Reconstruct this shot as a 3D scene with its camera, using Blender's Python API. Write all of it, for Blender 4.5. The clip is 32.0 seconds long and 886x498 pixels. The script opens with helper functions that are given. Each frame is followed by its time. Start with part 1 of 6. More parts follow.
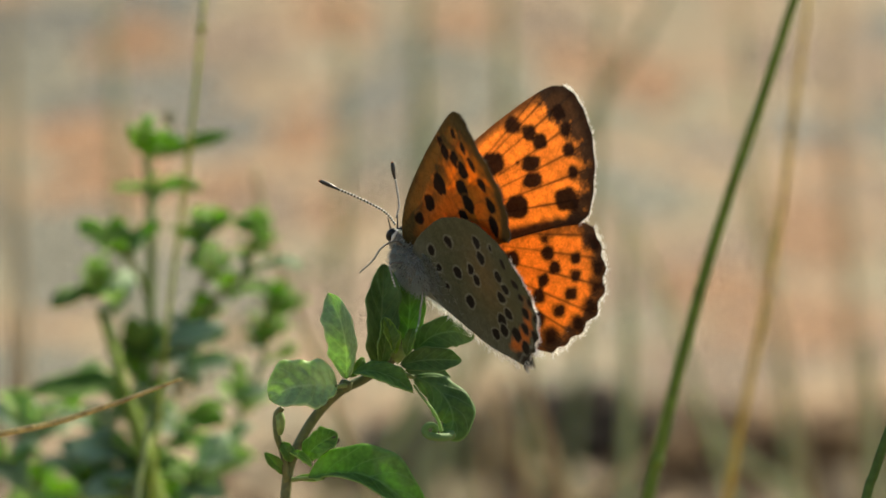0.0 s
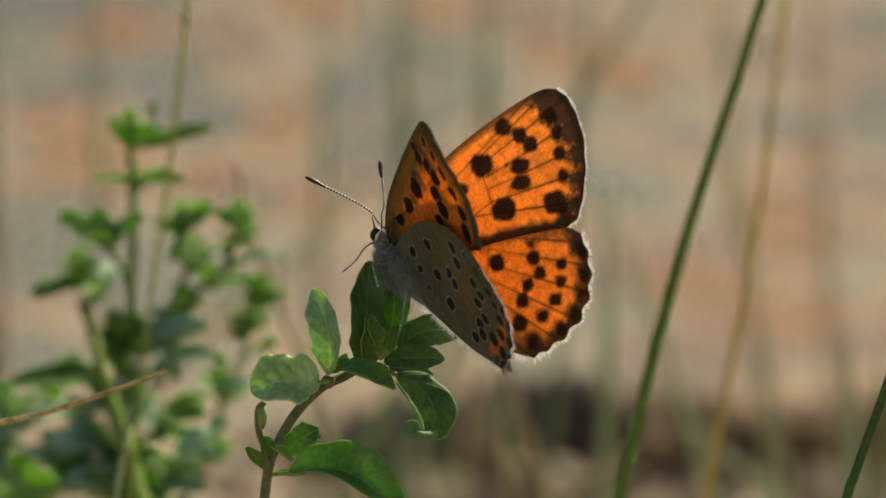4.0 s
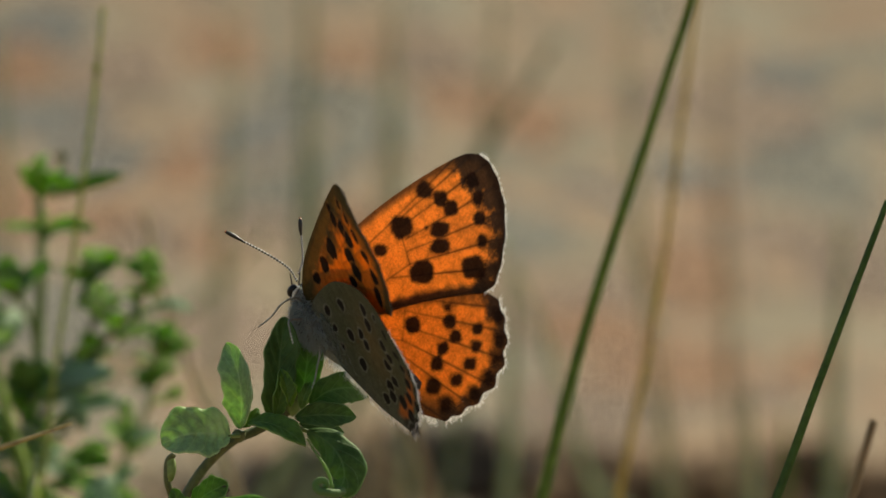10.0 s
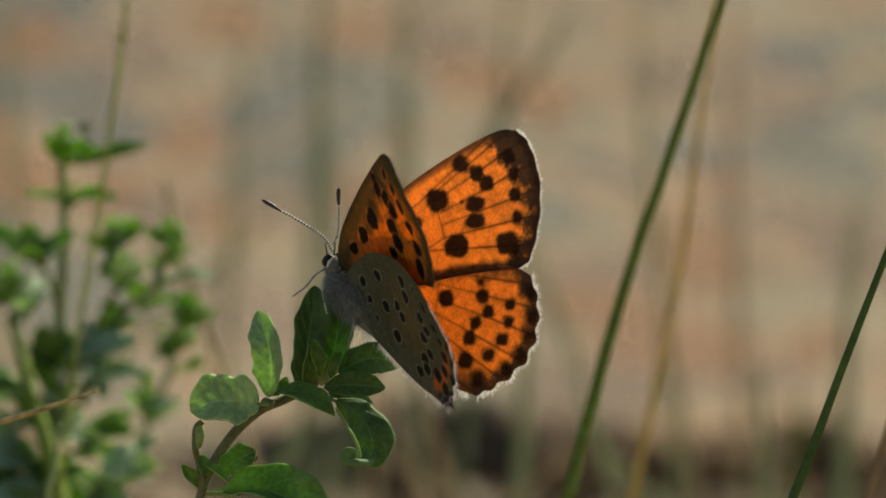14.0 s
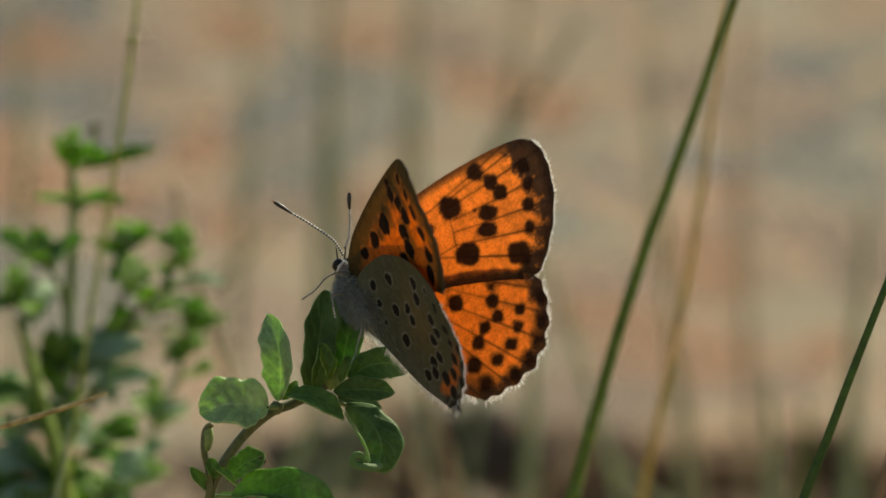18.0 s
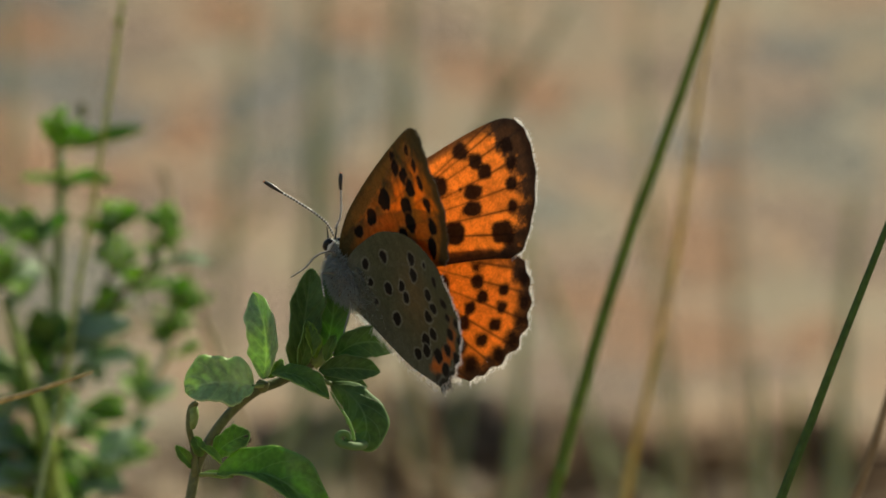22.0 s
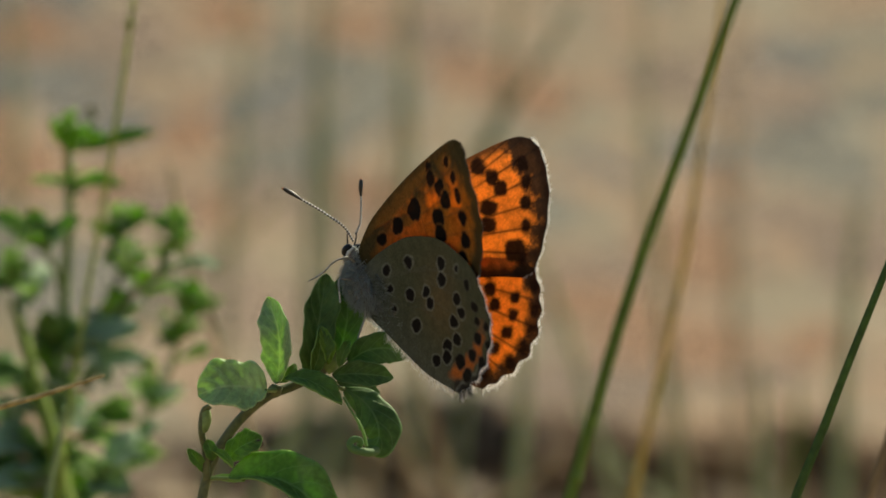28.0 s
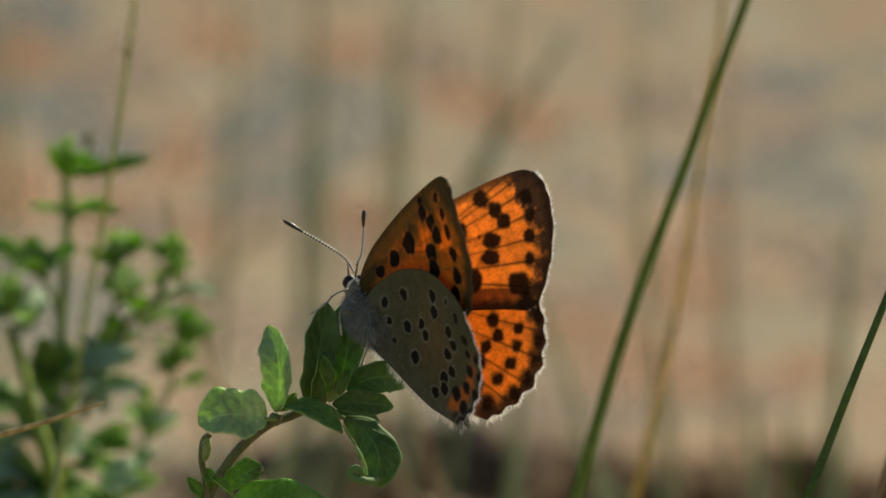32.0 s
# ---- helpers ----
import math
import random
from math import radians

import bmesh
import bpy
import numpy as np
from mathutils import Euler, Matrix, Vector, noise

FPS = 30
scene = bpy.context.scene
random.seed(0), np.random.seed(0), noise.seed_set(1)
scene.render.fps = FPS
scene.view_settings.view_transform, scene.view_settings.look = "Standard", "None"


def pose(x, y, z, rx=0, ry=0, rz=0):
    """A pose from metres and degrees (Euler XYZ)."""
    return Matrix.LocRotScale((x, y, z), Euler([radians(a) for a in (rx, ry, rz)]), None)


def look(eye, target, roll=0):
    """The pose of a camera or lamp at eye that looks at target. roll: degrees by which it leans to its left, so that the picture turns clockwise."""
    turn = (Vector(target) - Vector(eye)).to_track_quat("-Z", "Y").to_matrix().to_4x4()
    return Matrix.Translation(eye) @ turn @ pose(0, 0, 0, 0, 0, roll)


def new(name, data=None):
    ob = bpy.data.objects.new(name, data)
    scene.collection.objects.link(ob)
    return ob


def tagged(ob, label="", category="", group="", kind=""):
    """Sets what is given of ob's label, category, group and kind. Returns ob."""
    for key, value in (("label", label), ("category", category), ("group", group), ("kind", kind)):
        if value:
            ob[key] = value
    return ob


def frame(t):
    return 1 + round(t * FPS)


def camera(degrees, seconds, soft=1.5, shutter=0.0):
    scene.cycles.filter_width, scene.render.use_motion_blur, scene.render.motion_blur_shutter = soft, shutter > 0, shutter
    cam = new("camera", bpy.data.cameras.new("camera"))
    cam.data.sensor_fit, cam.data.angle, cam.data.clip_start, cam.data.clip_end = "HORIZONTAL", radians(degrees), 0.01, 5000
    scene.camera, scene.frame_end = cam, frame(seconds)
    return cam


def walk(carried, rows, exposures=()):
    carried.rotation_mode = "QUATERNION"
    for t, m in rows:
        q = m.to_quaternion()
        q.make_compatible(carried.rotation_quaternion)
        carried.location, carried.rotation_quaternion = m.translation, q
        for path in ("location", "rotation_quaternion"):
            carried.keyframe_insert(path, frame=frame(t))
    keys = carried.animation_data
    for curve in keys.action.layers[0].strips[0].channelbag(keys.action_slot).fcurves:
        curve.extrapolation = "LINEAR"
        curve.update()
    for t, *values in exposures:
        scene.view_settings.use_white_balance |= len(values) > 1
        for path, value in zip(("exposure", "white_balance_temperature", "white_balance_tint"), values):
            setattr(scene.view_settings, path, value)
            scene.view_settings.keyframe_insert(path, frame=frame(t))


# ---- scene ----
# Metres; a butterfly of 17 mm forewing length on a marjoram sprig, before a stony bank.
HEIGHT = 0.12                       # of the subject above the ground
cam = camera(9.0, 32.0, soft=1.7)
cam.data.dof.use_dof = True
cam.data.dof.focus_distance = 0.3695
cam.data.dof.aperture_fstop = 58.0

# seconds, x, z, yaw, pitch, roll
CAMERA_PATH = [
    (0.0, 0.00000, 0.12000, 0.000, 0.000, -0.000),
    (0.5, -0.00005, 0.12007, -0.040, -0.018, -0.072),
    (1.0, -0.00010, 0.12013, -0.001, -0.106, -0.144),
    (1.5, -0.00014, 0.12020, -0.146, -0.256, -0.216),
    (2.0, -0.00019, 0.12027, -0.117, -0.300, -0.288),
    (2.5, -0.00024, 0.12034, -0.105, -0.326, -0.360),
    (3.0, -0.00029, 0.12040, -0.091, -0.195, -0.432),
    (3.5, -0.00033, 0.12047, -0.131, -0.151, -0.504),
    (5.5, -0.00053, 0.12073, -0.796, 0.146, -0.714),
    (6.0, -0.00062, 0.12087, -1.001, 0.209, -0.792),
    (6.5, -0.00072, 0.12101, -1.031, 0.181, -0.870),
    (7.0, -0.00082, 0.12114, -1.079, 0.234, -0.948),
    (7.5, -0.00083, 0.12123, -1.111, 0.251, -1.026),
    (8.0, -0.00083, 0.12131, -1.135, 0.302, -1.104),
    (8.5, -0.00084, 0.12140, -1.133, 0.319, -1.182),
    (9.0, -0.00084, 0.12148, -1.183, 0.301, -1.260),
    (9.5, -0.00110, 0.12142, -1.256, 0.296, -1.323),
    (10.0, -0.00135, 0.12135, -1.276, 0.344, -1.386),
    (10.5, -0.00161, 0.12128, -1.270, 0.347, -1.449),
    (11.0, -0.00187, 0.12121, -1.150, 0.277, -1.512),
    (11.5, -0.00212, 0.12120, -1.107, 0.332, -1.575),
    (12.0, -0.00236, 0.12119, -1.169, 0.283, -1.638),
    (12.5, -0.00261, 0.12118, -1.153, 0.242, -1.701),
    (13.0, -0.00286, 0.12117, -1.163, 0.235, -1.764),
    (13.5, -0.00304, 0.12096, -1.224, 0.191, -1.827),
    (14.0, -0.00321, 0.12076, -1.268, 0.120, -1.890),
    (14.5, -0.00338, 0.12053, -1.206, 0.101, -1.932),
    (16.5, -0.00349, 0.12048, -1.147, 0.138, -2.100),
    (17.0, -0.00345, 0.12048, -1.184, 0.175, -2.117),
    (17.5, -0.00341, 0.12048, -1.160, 0.141, -2.134),
    (18.0, -0.00337, 0.12047, -1.197, 0.205, -2.150),
    (18.5, -0.00333, 0.12047, -1.200, 0.197, -2.167),
    (19.0, -0.00330, 0.12047, -1.176, 0.198, -2.184),
    (19.5, -0.00322, 0.12034, -1.146, 0.200, -2.197),
    (20.0, -0.00313, 0.12021, -1.178, 0.196, -2.210),
    (20.5, -0.00305, 0.12008, -1.279, 0.177, -2.223),
    (21.0, -0.00297, 0.11995, -1.268, 0.100, -2.236),
    (21.5, -0.00299, 0.11996, -1.279, 0.082, -2.249),
    (22.0, -0.00302, 0.11997, -1.292, 0.072, -2.262),
    (22.5, -0.00304, 0.11998, -1.295, 0.080, -2.274),
    (23.0, -0.00307, 0.11999, -1.307, 0.053, -2.287),
    (23.5, -0.00309, 0.12000, -1.293, 0.086, -2.300),
    (24.0, -0.00312, 0.12001, -1.305, 0.050, -2.313),
    (24.5, -0.00323, 0.12001, -1.323, 0.025, -2.326),
    (25.0, -0.00335, 0.12000, -1.358, 0.044, -2.339),
    (25.5, -0.00346, 0.12000, -1.367, 0.080, -2.352),
    (27.5, -0.00403, 0.12011, -1.324, 0.100, -2.554),
    (28.0, -0.00417, 0.12013, -1.335, 0.097, -2.604),
    (28.5, -0.00428, 0.12017, -1.334, 0.117, -2.615),
    (29.0, -0.00438, 0.12020, -1.384, 0.140, -2.625),
    (29.5, -0.00448, 0.12024, -1.400, 0.179, -2.635),
    (30.0, -0.00459, 0.12027, -1.397, 0.234, -2.646),
    (30.5, -0.00469, 0.12031, -1.439, 0.283, -2.656),
    (31.0, -0.00480, 0.12034, -1.437, 0.304, -2.667),
    (31.5, -0.00490, 0.12038, -1.427, 0.350, -2.677),
    (32.0, -0.00500, 0.12041, -1.459, 0.346, -2.688),
]

EXPOSURES = [(t, e, 7250, 2) for t, e in ((0.0, 1.18), (1.0, 1.19), (1.9, 1.05), (3.5, 0.86), (5.5, 0.68), (9.0, 0.54), (13.0, 0.56), (19.0, 0.64), (25.0, 0.66), (32.0, 0.63))]
walk(cam, [(t, pose(x, -0.369, z, 90 + p, r, y)) for t, x, z, y, p, r in CAMERA_PATH], EXPOSURES)

# ---- light: high sun from the right, clear sky ----
SUN_AZ, SUN_EL = radians(42.0), radians(46.0)      # azimuth from +y towards +x
sun_dir = Vector((math.sin(SUN_AZ) * math.cos(SUN_EL), math.cos(SUN_AZ) * math.cos(SUN_EL), math.sin(SUN_EL)))
world = bpy.data.worlds.new("sky")
scene.world = world
world.use_nodes = True
wn = world.node_tree
sky = wn.nodes.new("ShaderNodeTexSky")
sky.sky_type = "NISHITA"
sky.sun_disc = False
sky.sun_elevation, sky.sun_rotation = SUN_EL, SUN_AZ
back = wn.nodes["Background"]
back.inputs["Strength"].default_value = 0.075
wn.links.new(sky.outputs[0], back.inputs[0])
lamp = bpy.data.lights.new("sun", "SUN")
lamp.energy, lamp.angle, lamp.color = 4.6, radians(0.53), (1.0, 0.93, 0.80)
sun = new("sun", lamp)
sun.matrix_basis = look(sun_dir * 5, (0, 0, 0))

# ---- materials ----


def material(name):
    m = bpy.data.materials.new(name)
    m.use_nodes = True
    nt = m.node_tree
    return m, nt, nt.nodes["Principled BSDF"], nt.nodes["Material Output"]


def node(nt, kind, **values):
    n = nt.nodes.new(kind)
    for k, v in values.items():
        n.inputs[k.replace("_", " ")].default_value = v
    return n


def ramp(nt, source, stops):
    r = nt.nodes.new("ShaderNodeValToRGB")
    e = r.color_ramp.elements
    while len(e) < len(stops):
        e.new(0.5)
    for el, (p, c) in zip(e, stops):
        el.position, el.color = p, (*c, 1)
    nt.links.new(source, r.inputs[0])
    return r


def mixed(nt, factor, a, b, blend="MIX"):
    n = nt.nodes.new("ShaderNodeMix")
    n.data_type, n.blend_type = "RGBA", blend
    for sock, val in ((n.inputs[0], factor), (n.inputs[6], a), (n.inputs[7], b)):
        if isinstance(val, bpy.types.NodeSocket):
            nt.links.new(val, sock)
        else:
            sock.default_value = val if not isinstance(val, tuple) else (*val, 1)
    return n.outputs[2]


def plain(name, dark, light, scale, rough=0.6, bump=0.3, translucent=0.0, size=0.0003, spec=0.4, random_tint=0.15):
    """Two-scale mottled surface, scale in features per metre."""
    m, nt, p, out = material(name)
    tc = nt.nodes.new("ShaderNodeTexCoord")
    n1 = node(nt, "ShaderNodeTexNoise", Scale=scale, Detail=5.0)
    n2 = node(nt, "ShaderNodeTexNoise", Scale=scale * 6, Detail=3.0)
    for n in (n1, n2):
        nt.links.new(tc.outputs["Object"], n.inputs["Vector"])
    r = ramp(nt, n1.outputs[0], [(0.32, dark), (0.68, light)])
    fine = ramp(nt, n2.outputs[0], [(0.3, (0.72, 0.72, 0.72)), (0.7, (1.15, 1.15, 1.15))])
    col = mixed(nt, 1.0, r.outputs[0], fine.outputs[0], "MULTIPLY")
    info = nt.nodes.new("ShaderNodeObjectInfo")
    tint = ramp(nt, info.outputs["Random"], [(0, (1 - random_tint,) * 3), (1, (1 + random_tint,) * 3)])
    col = mixed(nt, 1.0, col, tint.outputs[0], "MULTIPLY")
    nt.links.new(col, p.inputs["Base Color"])
    p.inputs["Roughness"].default_value = rough
    p.inputs["Specular IOR Level"].default_value = spec
    b = node(nt, "ShaderNodeBump", Strength=bump, Distance=size)
    nt.links.new(n2.outputs[0], b.inputs["Height"])
    nt.links.new(b.outputs[0], p.inputs["Normal"])
    if translucent:
        t = nt.nodes.new("ShaderNodeBsdfTranslucent")
        warm = mixed(nt, 1.0, col, (1.15, 1.25, 0.6), "MULTIPLY")
        nt.links.new(warm, t.inputs[0])
        mx = nt.nodes.new("ShaderNodeMixShader")
        mx.inputs[0].default_value = translucent
        nt.links.new(p.outputs[0], mx.inputs[1])
        nt.links.new(t.outputs[0], mx.inputs[2])
        nt.links.new(mx.outputs[0], out.inputs[0])
    return m


def leaf_material(name, dark, light, vein, translucent=0.35, rough=0.62):
    """Leaf blade with side veins, from the blade's own coordinates (along, across)."""
    m, nt, p, out = material(name)
    uvn = nt.nodes.new("ShaderNodeUVMap")
    uvn.uv_map = "blade"
    sep = nt.nodes.new("ShaderNodeSeparateXYZ")
    nt.links.new(uvn.outputs[0], sep.inputs[0])
    tc = nt.nodes.new("ShaderNodeTexCoord")
    n1 = node(nt, "ShaderNodeTexNoise", Scale=420.0, Detail=4.0)
    n2 = node(nt, "ShaderNodeTexNoise", Scale=2600.0, Detail=2.0)
    for n in (n1, n2):
        nt.links.new(tc.outputs["Object"], n.inputs["Vector"])
    # side veins: saw of (along - 0.55 |across|)
    ab = nt.nodes.new("ShaderNodeMath"); ab.operation = "ABSOLUTE"
    nt.links.new(sep.outputs[1], ab.inputs[0])
    k = nt.nodes.new("ShaderNodeMath"); k.operation = "MULTIPLY_ADD"
    k.inputs[1].default_value = -0.28
    nt.links.new(ab.outputs[0], k.inputs[0]); nt.links.new(sep.outputs[0], k.inputs[2])
    f = nt.nodes.new("ShaderNodeMath"); f.operation = "PINGPONG"; f.inputs[1].default_value = 0.085
    nt.links.new(k.outputs[0], f.inputs[0])
    side = ramp(nt, f.outputs[0], [(0.0, (1, 1, 1)), (0.014, (0, 0, 0))])
    mid = ramp(nt, ab.outputs[0], [(0.02, (1, 1, 1)), (0.07, (0, 0, 0))])
    base = ramp(nt, n1.outputs[0], [(0.3, dark), (0.7, light)])
    speck = ramp(nt, n2.outputs[0], [(0.35, (0.8, 0.8, 0.8)), (0.7, (1.15, 1.15, 1.1))])
    col = mixed(nt, 1.0, base.outputs[0], speck.outputs[0], "MULTIPLY")
    blot = ramp(nt, n1.outputs["Color"], [(0.50, (0, 0, 0)), (0.70, (0.35, 0.35, 0.35))])
    col = mixed(nt, blot.outputs[0], col, tuple(min(1, c * 1.7) for c in vein))
    sf = nt.nodes.new("ShaderNodeMath"); sf.operation = "MULTIPLY"; sf.inputs[1].default_value = 0.5
    nt.links.new(side.outputs[0], sf.inputs[0])
    col = mixed(nt, sf.outputs[0], col, vein)
    mf = nt.nodes.new("ShaderNodeMath"); mf.operation = "MULTIPLY"; mf.inputs[1].default_value = 0.7
    nt.links.new(mid.outputs[0], mf.inputs[0])
    col = mixed(nt, mf.outputs[0], col, vein)
    rim = ramp(nt, ab.outputs[0], [(0.90, (0, 0, 0)), (0.98, (0.7, 0.7, 0.7))])
    col = mixed(nt, rim.outputs[0], col, tuple(min(1, c * 1.25) for c in vein))
    nt.links.new(col, p.inputs["Base Color"])
    p.inputs["Roughness"].default_value = rough
    p.inputs["Specular IOR Level"].default_value = 0.25
    add = nt.nodes.new("ShaderNodeMath"); add.operation = "MULTIPLY_ADD"; add.inputs[1].default_value = -0.8
    nt.links.new(side.outputs[0], add.inputs[0]); nt.links.new(n2.outputs[0], add.inputs[2])
    b = node(nt, "ShaderNodeBump", Strength=0.35, Distance=0.00012)
    nt.links.new(add.outputs[0], b.inputs["Height"])
    nt.links.new(b.outputs[0], p.inputs["Normal"])
    t = nt.nodes.new("ShaderNodeBsdfTranslucent")
    warm = mixed(nt, 1.0, col, (1.2, 1.4, 0.55), "MULTIPLY")
    nt.links.new(warm, t.inputs[0])
    mx = nt.nodes.new("ShaderNodeMixShader")
    mx.inputs[0].default_value = translucent
    nt.links.new(p.outputs[0], mx.inputs[1]); nt.links.new(t.outputs[0], mx.inputs[2])
    nt.links.new(mx.outputs[0], out.inputs[0])
    return m


def wing_material():
    """Scaled wing membrane: pigment from the mesh, scale rows as fine relief, light shines through."""
    m, nt, p, out = material("wing_scales")
    at = nt.nodes.new("ShaderNodeAttribute"); at.attribute_name = "pigment"
    tc = nt.nodes.new("ShaderNodeTexCoord")
    n1 = node(nt, "ShaderNodeTexNoise", Scale=1500.0, Detail=3.0)
    n2 = node(nt, "ShaderNodeTexNoise", Scale=7000.0, Detail=2.0)
    for n in (n1, n2):
        nt.links.new(tc.outputs["Object"], n.inputs["Vector"])
    v1 = ramp(nt, n1.outputs[0], [(0.3, (0.82, 0.82, 0.82)), (0.7, (1.12, 1.12, 1.12))])
    v2 = ramp(nt, n2.outputs[0], [(0.3, (0.8, 0.8, 0.8)), (0.7, (1.18, 1.18, 1.18))])
    col = mixed(nt, 1.0, at.outputs["Color"], v1.outputs[0], "MULTIPLY")
    col = mixed(nt, 1.0, col, v2.outputs[0], "MULTIPLY")
    nt.links.new(col, p.inputs["Base Color"])
    p.inputs["Roughness"].default_value = 0.7
    p.inputs["Specular IOR Level"].default_value = 0.08
    b = node(nt, "ShaderNodeBump", Strength=0.25, Distance=0.00004)
    nt.links.new(n2.outputs[0], b.inputs["Height"]); nt.links.new(b.outputs[0], p.inputs["Normal"])
    t = nt.nodes.new("ShaderNodeBsdfTranslucent")
    nt.links.new(col, t.inputs[0])
    mx = nt.nodes.new("ShaderNodeMixShader")
    nt.links.new(at.outputs["Alpha"], mx.inputs[0])
    nt.links.new(p.outputs[0], mx.inputs[1]); nt.links.new(t.outputs[0], mx.inputs[2])
    nt.links.new(mx.outputs[0], out.inputs[0])
    return m


def hair_material(name, colour, translucent=0.6):
    m, nt, p, out = material(name)
    p.inputs["Base Color"].default_value = (*colour, 1)
    p.inputs["Roughness"].default_value = 0.5
    t = nt.nodes.new("ShaderNodeBsdfTranslucent")
    t.inputs[0].default_value = (*colour, 1)
    mx = nt.nodes.new("ShaderNodeMixShader"); mx.inputs[0].default_value = translucent
    nt.links.new(p.outputs[0], mx.inputs[1]); nt.links.new(t.outputs[0], mx.inputs[2])
    nt.links.new(mx.outputs[0], out.inputs[0])
    return m


WING = wing_material()
FRINGE_DARK = hair_material("brown_fringe", (0.20, 0.17, 0.13), 0.5)
FRINGE = hair_material("pale_fringe", (0.97, 0.96, 0.94))
FUR = hair_material("grey_fur", (0.52, 0.55, 0.53))
BODY = plain("grey_body", (0.08, 0.08, 0.075), (0.20, 0.20, 0.185), 900, 0.8, 0.6, size=0.0001)
BLACK = plain("black_chitin", (0.008, 0.007, 0.007), (0.02, 0.017, 0.015), 2000, 0.35, 0.2, size=0.00003)
WHITE = plain("white_scales", (0.55, 0.54, 0.50), (0.72, 0.70, 0.66), 3000, 0.7, 0.2, size=0.00003)
LEG = plain("leg_grey", (0.20, 0.195, 0.175), (0.38, 0.37, 0.34), 3000, 0.7, 0.2, size=0.00003)
RUST = plain("rust_tip", (0.35, 0.10, 0.03), (0.5, 0.16, 0.05), 3000, 0.6, 0.2, size=0.00003)
EYE = plain("glossy_eye", (0.004, 0.004, 0.005), (0.009, 0.009, 0.010), 4000, 0.3, 0.05, size=0.00002, spec=0.2)
LEAF = leaf_material("leaf_green", (0.10, 0.195, 0.040), (0.165, 0.29, 0.066), (0.24, 0.36, 0.13), 0.42)
LEAF_LIME = leaf_material("leaf_light_green", (0.20, 0.34, 0.07), (0.31, 0.47, 0.11), (0.39, 0.51, 0.20), 0.5)
# pale leaf green, with sunlit sheen of two sprig leaves put into it
LEAF_PALE_LIT = leaf_material("leaf_pale_sunlit_green", (0.29, 0.42, 0.23), (0.41, 0.53, 0.32), (0.52, 0.60, 0.42), 0.45)
LEAF_BLUE = leaf_material("leaf_grey_green", (0.24, 0.35, 0.24), (0.36, 0.47, 0.33), (0.41, 0.50, 0.37))
# darker leaf green: shade under the butterfly put into the colour
LEAF_SHADED = leaf_material("leaf_shaded_green", (0.06, 0.125, 0.036), (0.10, 0.185, 0.05), (0.15, 0.25, 0.10), 0.33)
LEAF_BRIGHT = leaf_material("leaf_yellow_green", (0.16, 0.30, 0.04), (0.26, 0.42, 0.07), (0.36, 0.50, 0.16), 0.45)
STEM = plain("stem_brown_green", (0.085, 0.105, 0.034), (0.155, 0.155, 0.06), 500, 0.55, 0.5, size=0.0001)
STEM_GREEN = plain("stem_green", (0.13, 0.19, 0.05), (0.21, 0.28, 0.085), 400, 0.5, 0.4, size=0.0001)
GRASS = plain("grass_green", (0.135, 0.205, 0.036), (0.20, 0.285, 0.056), 260, 0.55, 0.3, 0.3, size=0.0001, spec=0.2)
GRASS_FRESH = plain("grass_fresh_green", (0.15, 0.22, 0.03), (0.21, 0.29, 0.045), 260, 0.7, 0.3, 0.25, size=0.0001, spec=0.1)
GRASS_DEEP = plain("grass_deep_green", (0.05, 0.11, 0.02), (0.085, 0.165, 0.03), 260, 0.45, 0.3, 0.25, size=0.0001, spec=0.3)
GRASS_PALE = plain("grass_pale_green", (0.20, 0.27, 0.13), (0.32, 0.38, 0.20), 200, 0.6, 0.3, 0.3, size=0.0001)
GRASS_FAR = plain("grass_far_pale_green", (0.25, 0.28, 0.18), (0.36, 0.38, 0.25), 120, 0.7, 0.3, 0.35, size=0.0002)
GRASS_YELLOW = plain("grass_yellow_green", (0.25, 0.29, 0.07), (0.37, 0.39, 0.11), 200, 0.6, 0.3, 0.45, size=0.0001)
STRAW = plain("straw_ochre", (0.45, 0.33, 0.14), (0.57, 0.43, 0.20), 300, 0.55, 0.4, 0.5, size=0.0001)
STRAW_BROWN = plain("straw_brown", (0.20, 0.13, 0.06), (0.32, 0.22, 0.11), 300, 0.6, 0.4, size=0.0001)
STRAW_PALE = plain("straw_pale", (0.38, 0.29, 0.17), (0.52, 0.42, 0.26), 300, 0.6, 0.4, 0.2, size=0.0001)
STRAW_DRY = plain("straw_speckled", (0.26, 0.20, 0.10), (0.62, 0.50, 0.28), 1800, 0.6, 0.6, 0.3, size=0.0002)
LITTER = plain("leaf_litter_brown", (0.10, 0.07, 0.042), (0.25, 0.18, 0.11), 120, 0.85, 0.6, size=0.001, random_tint=0.4)


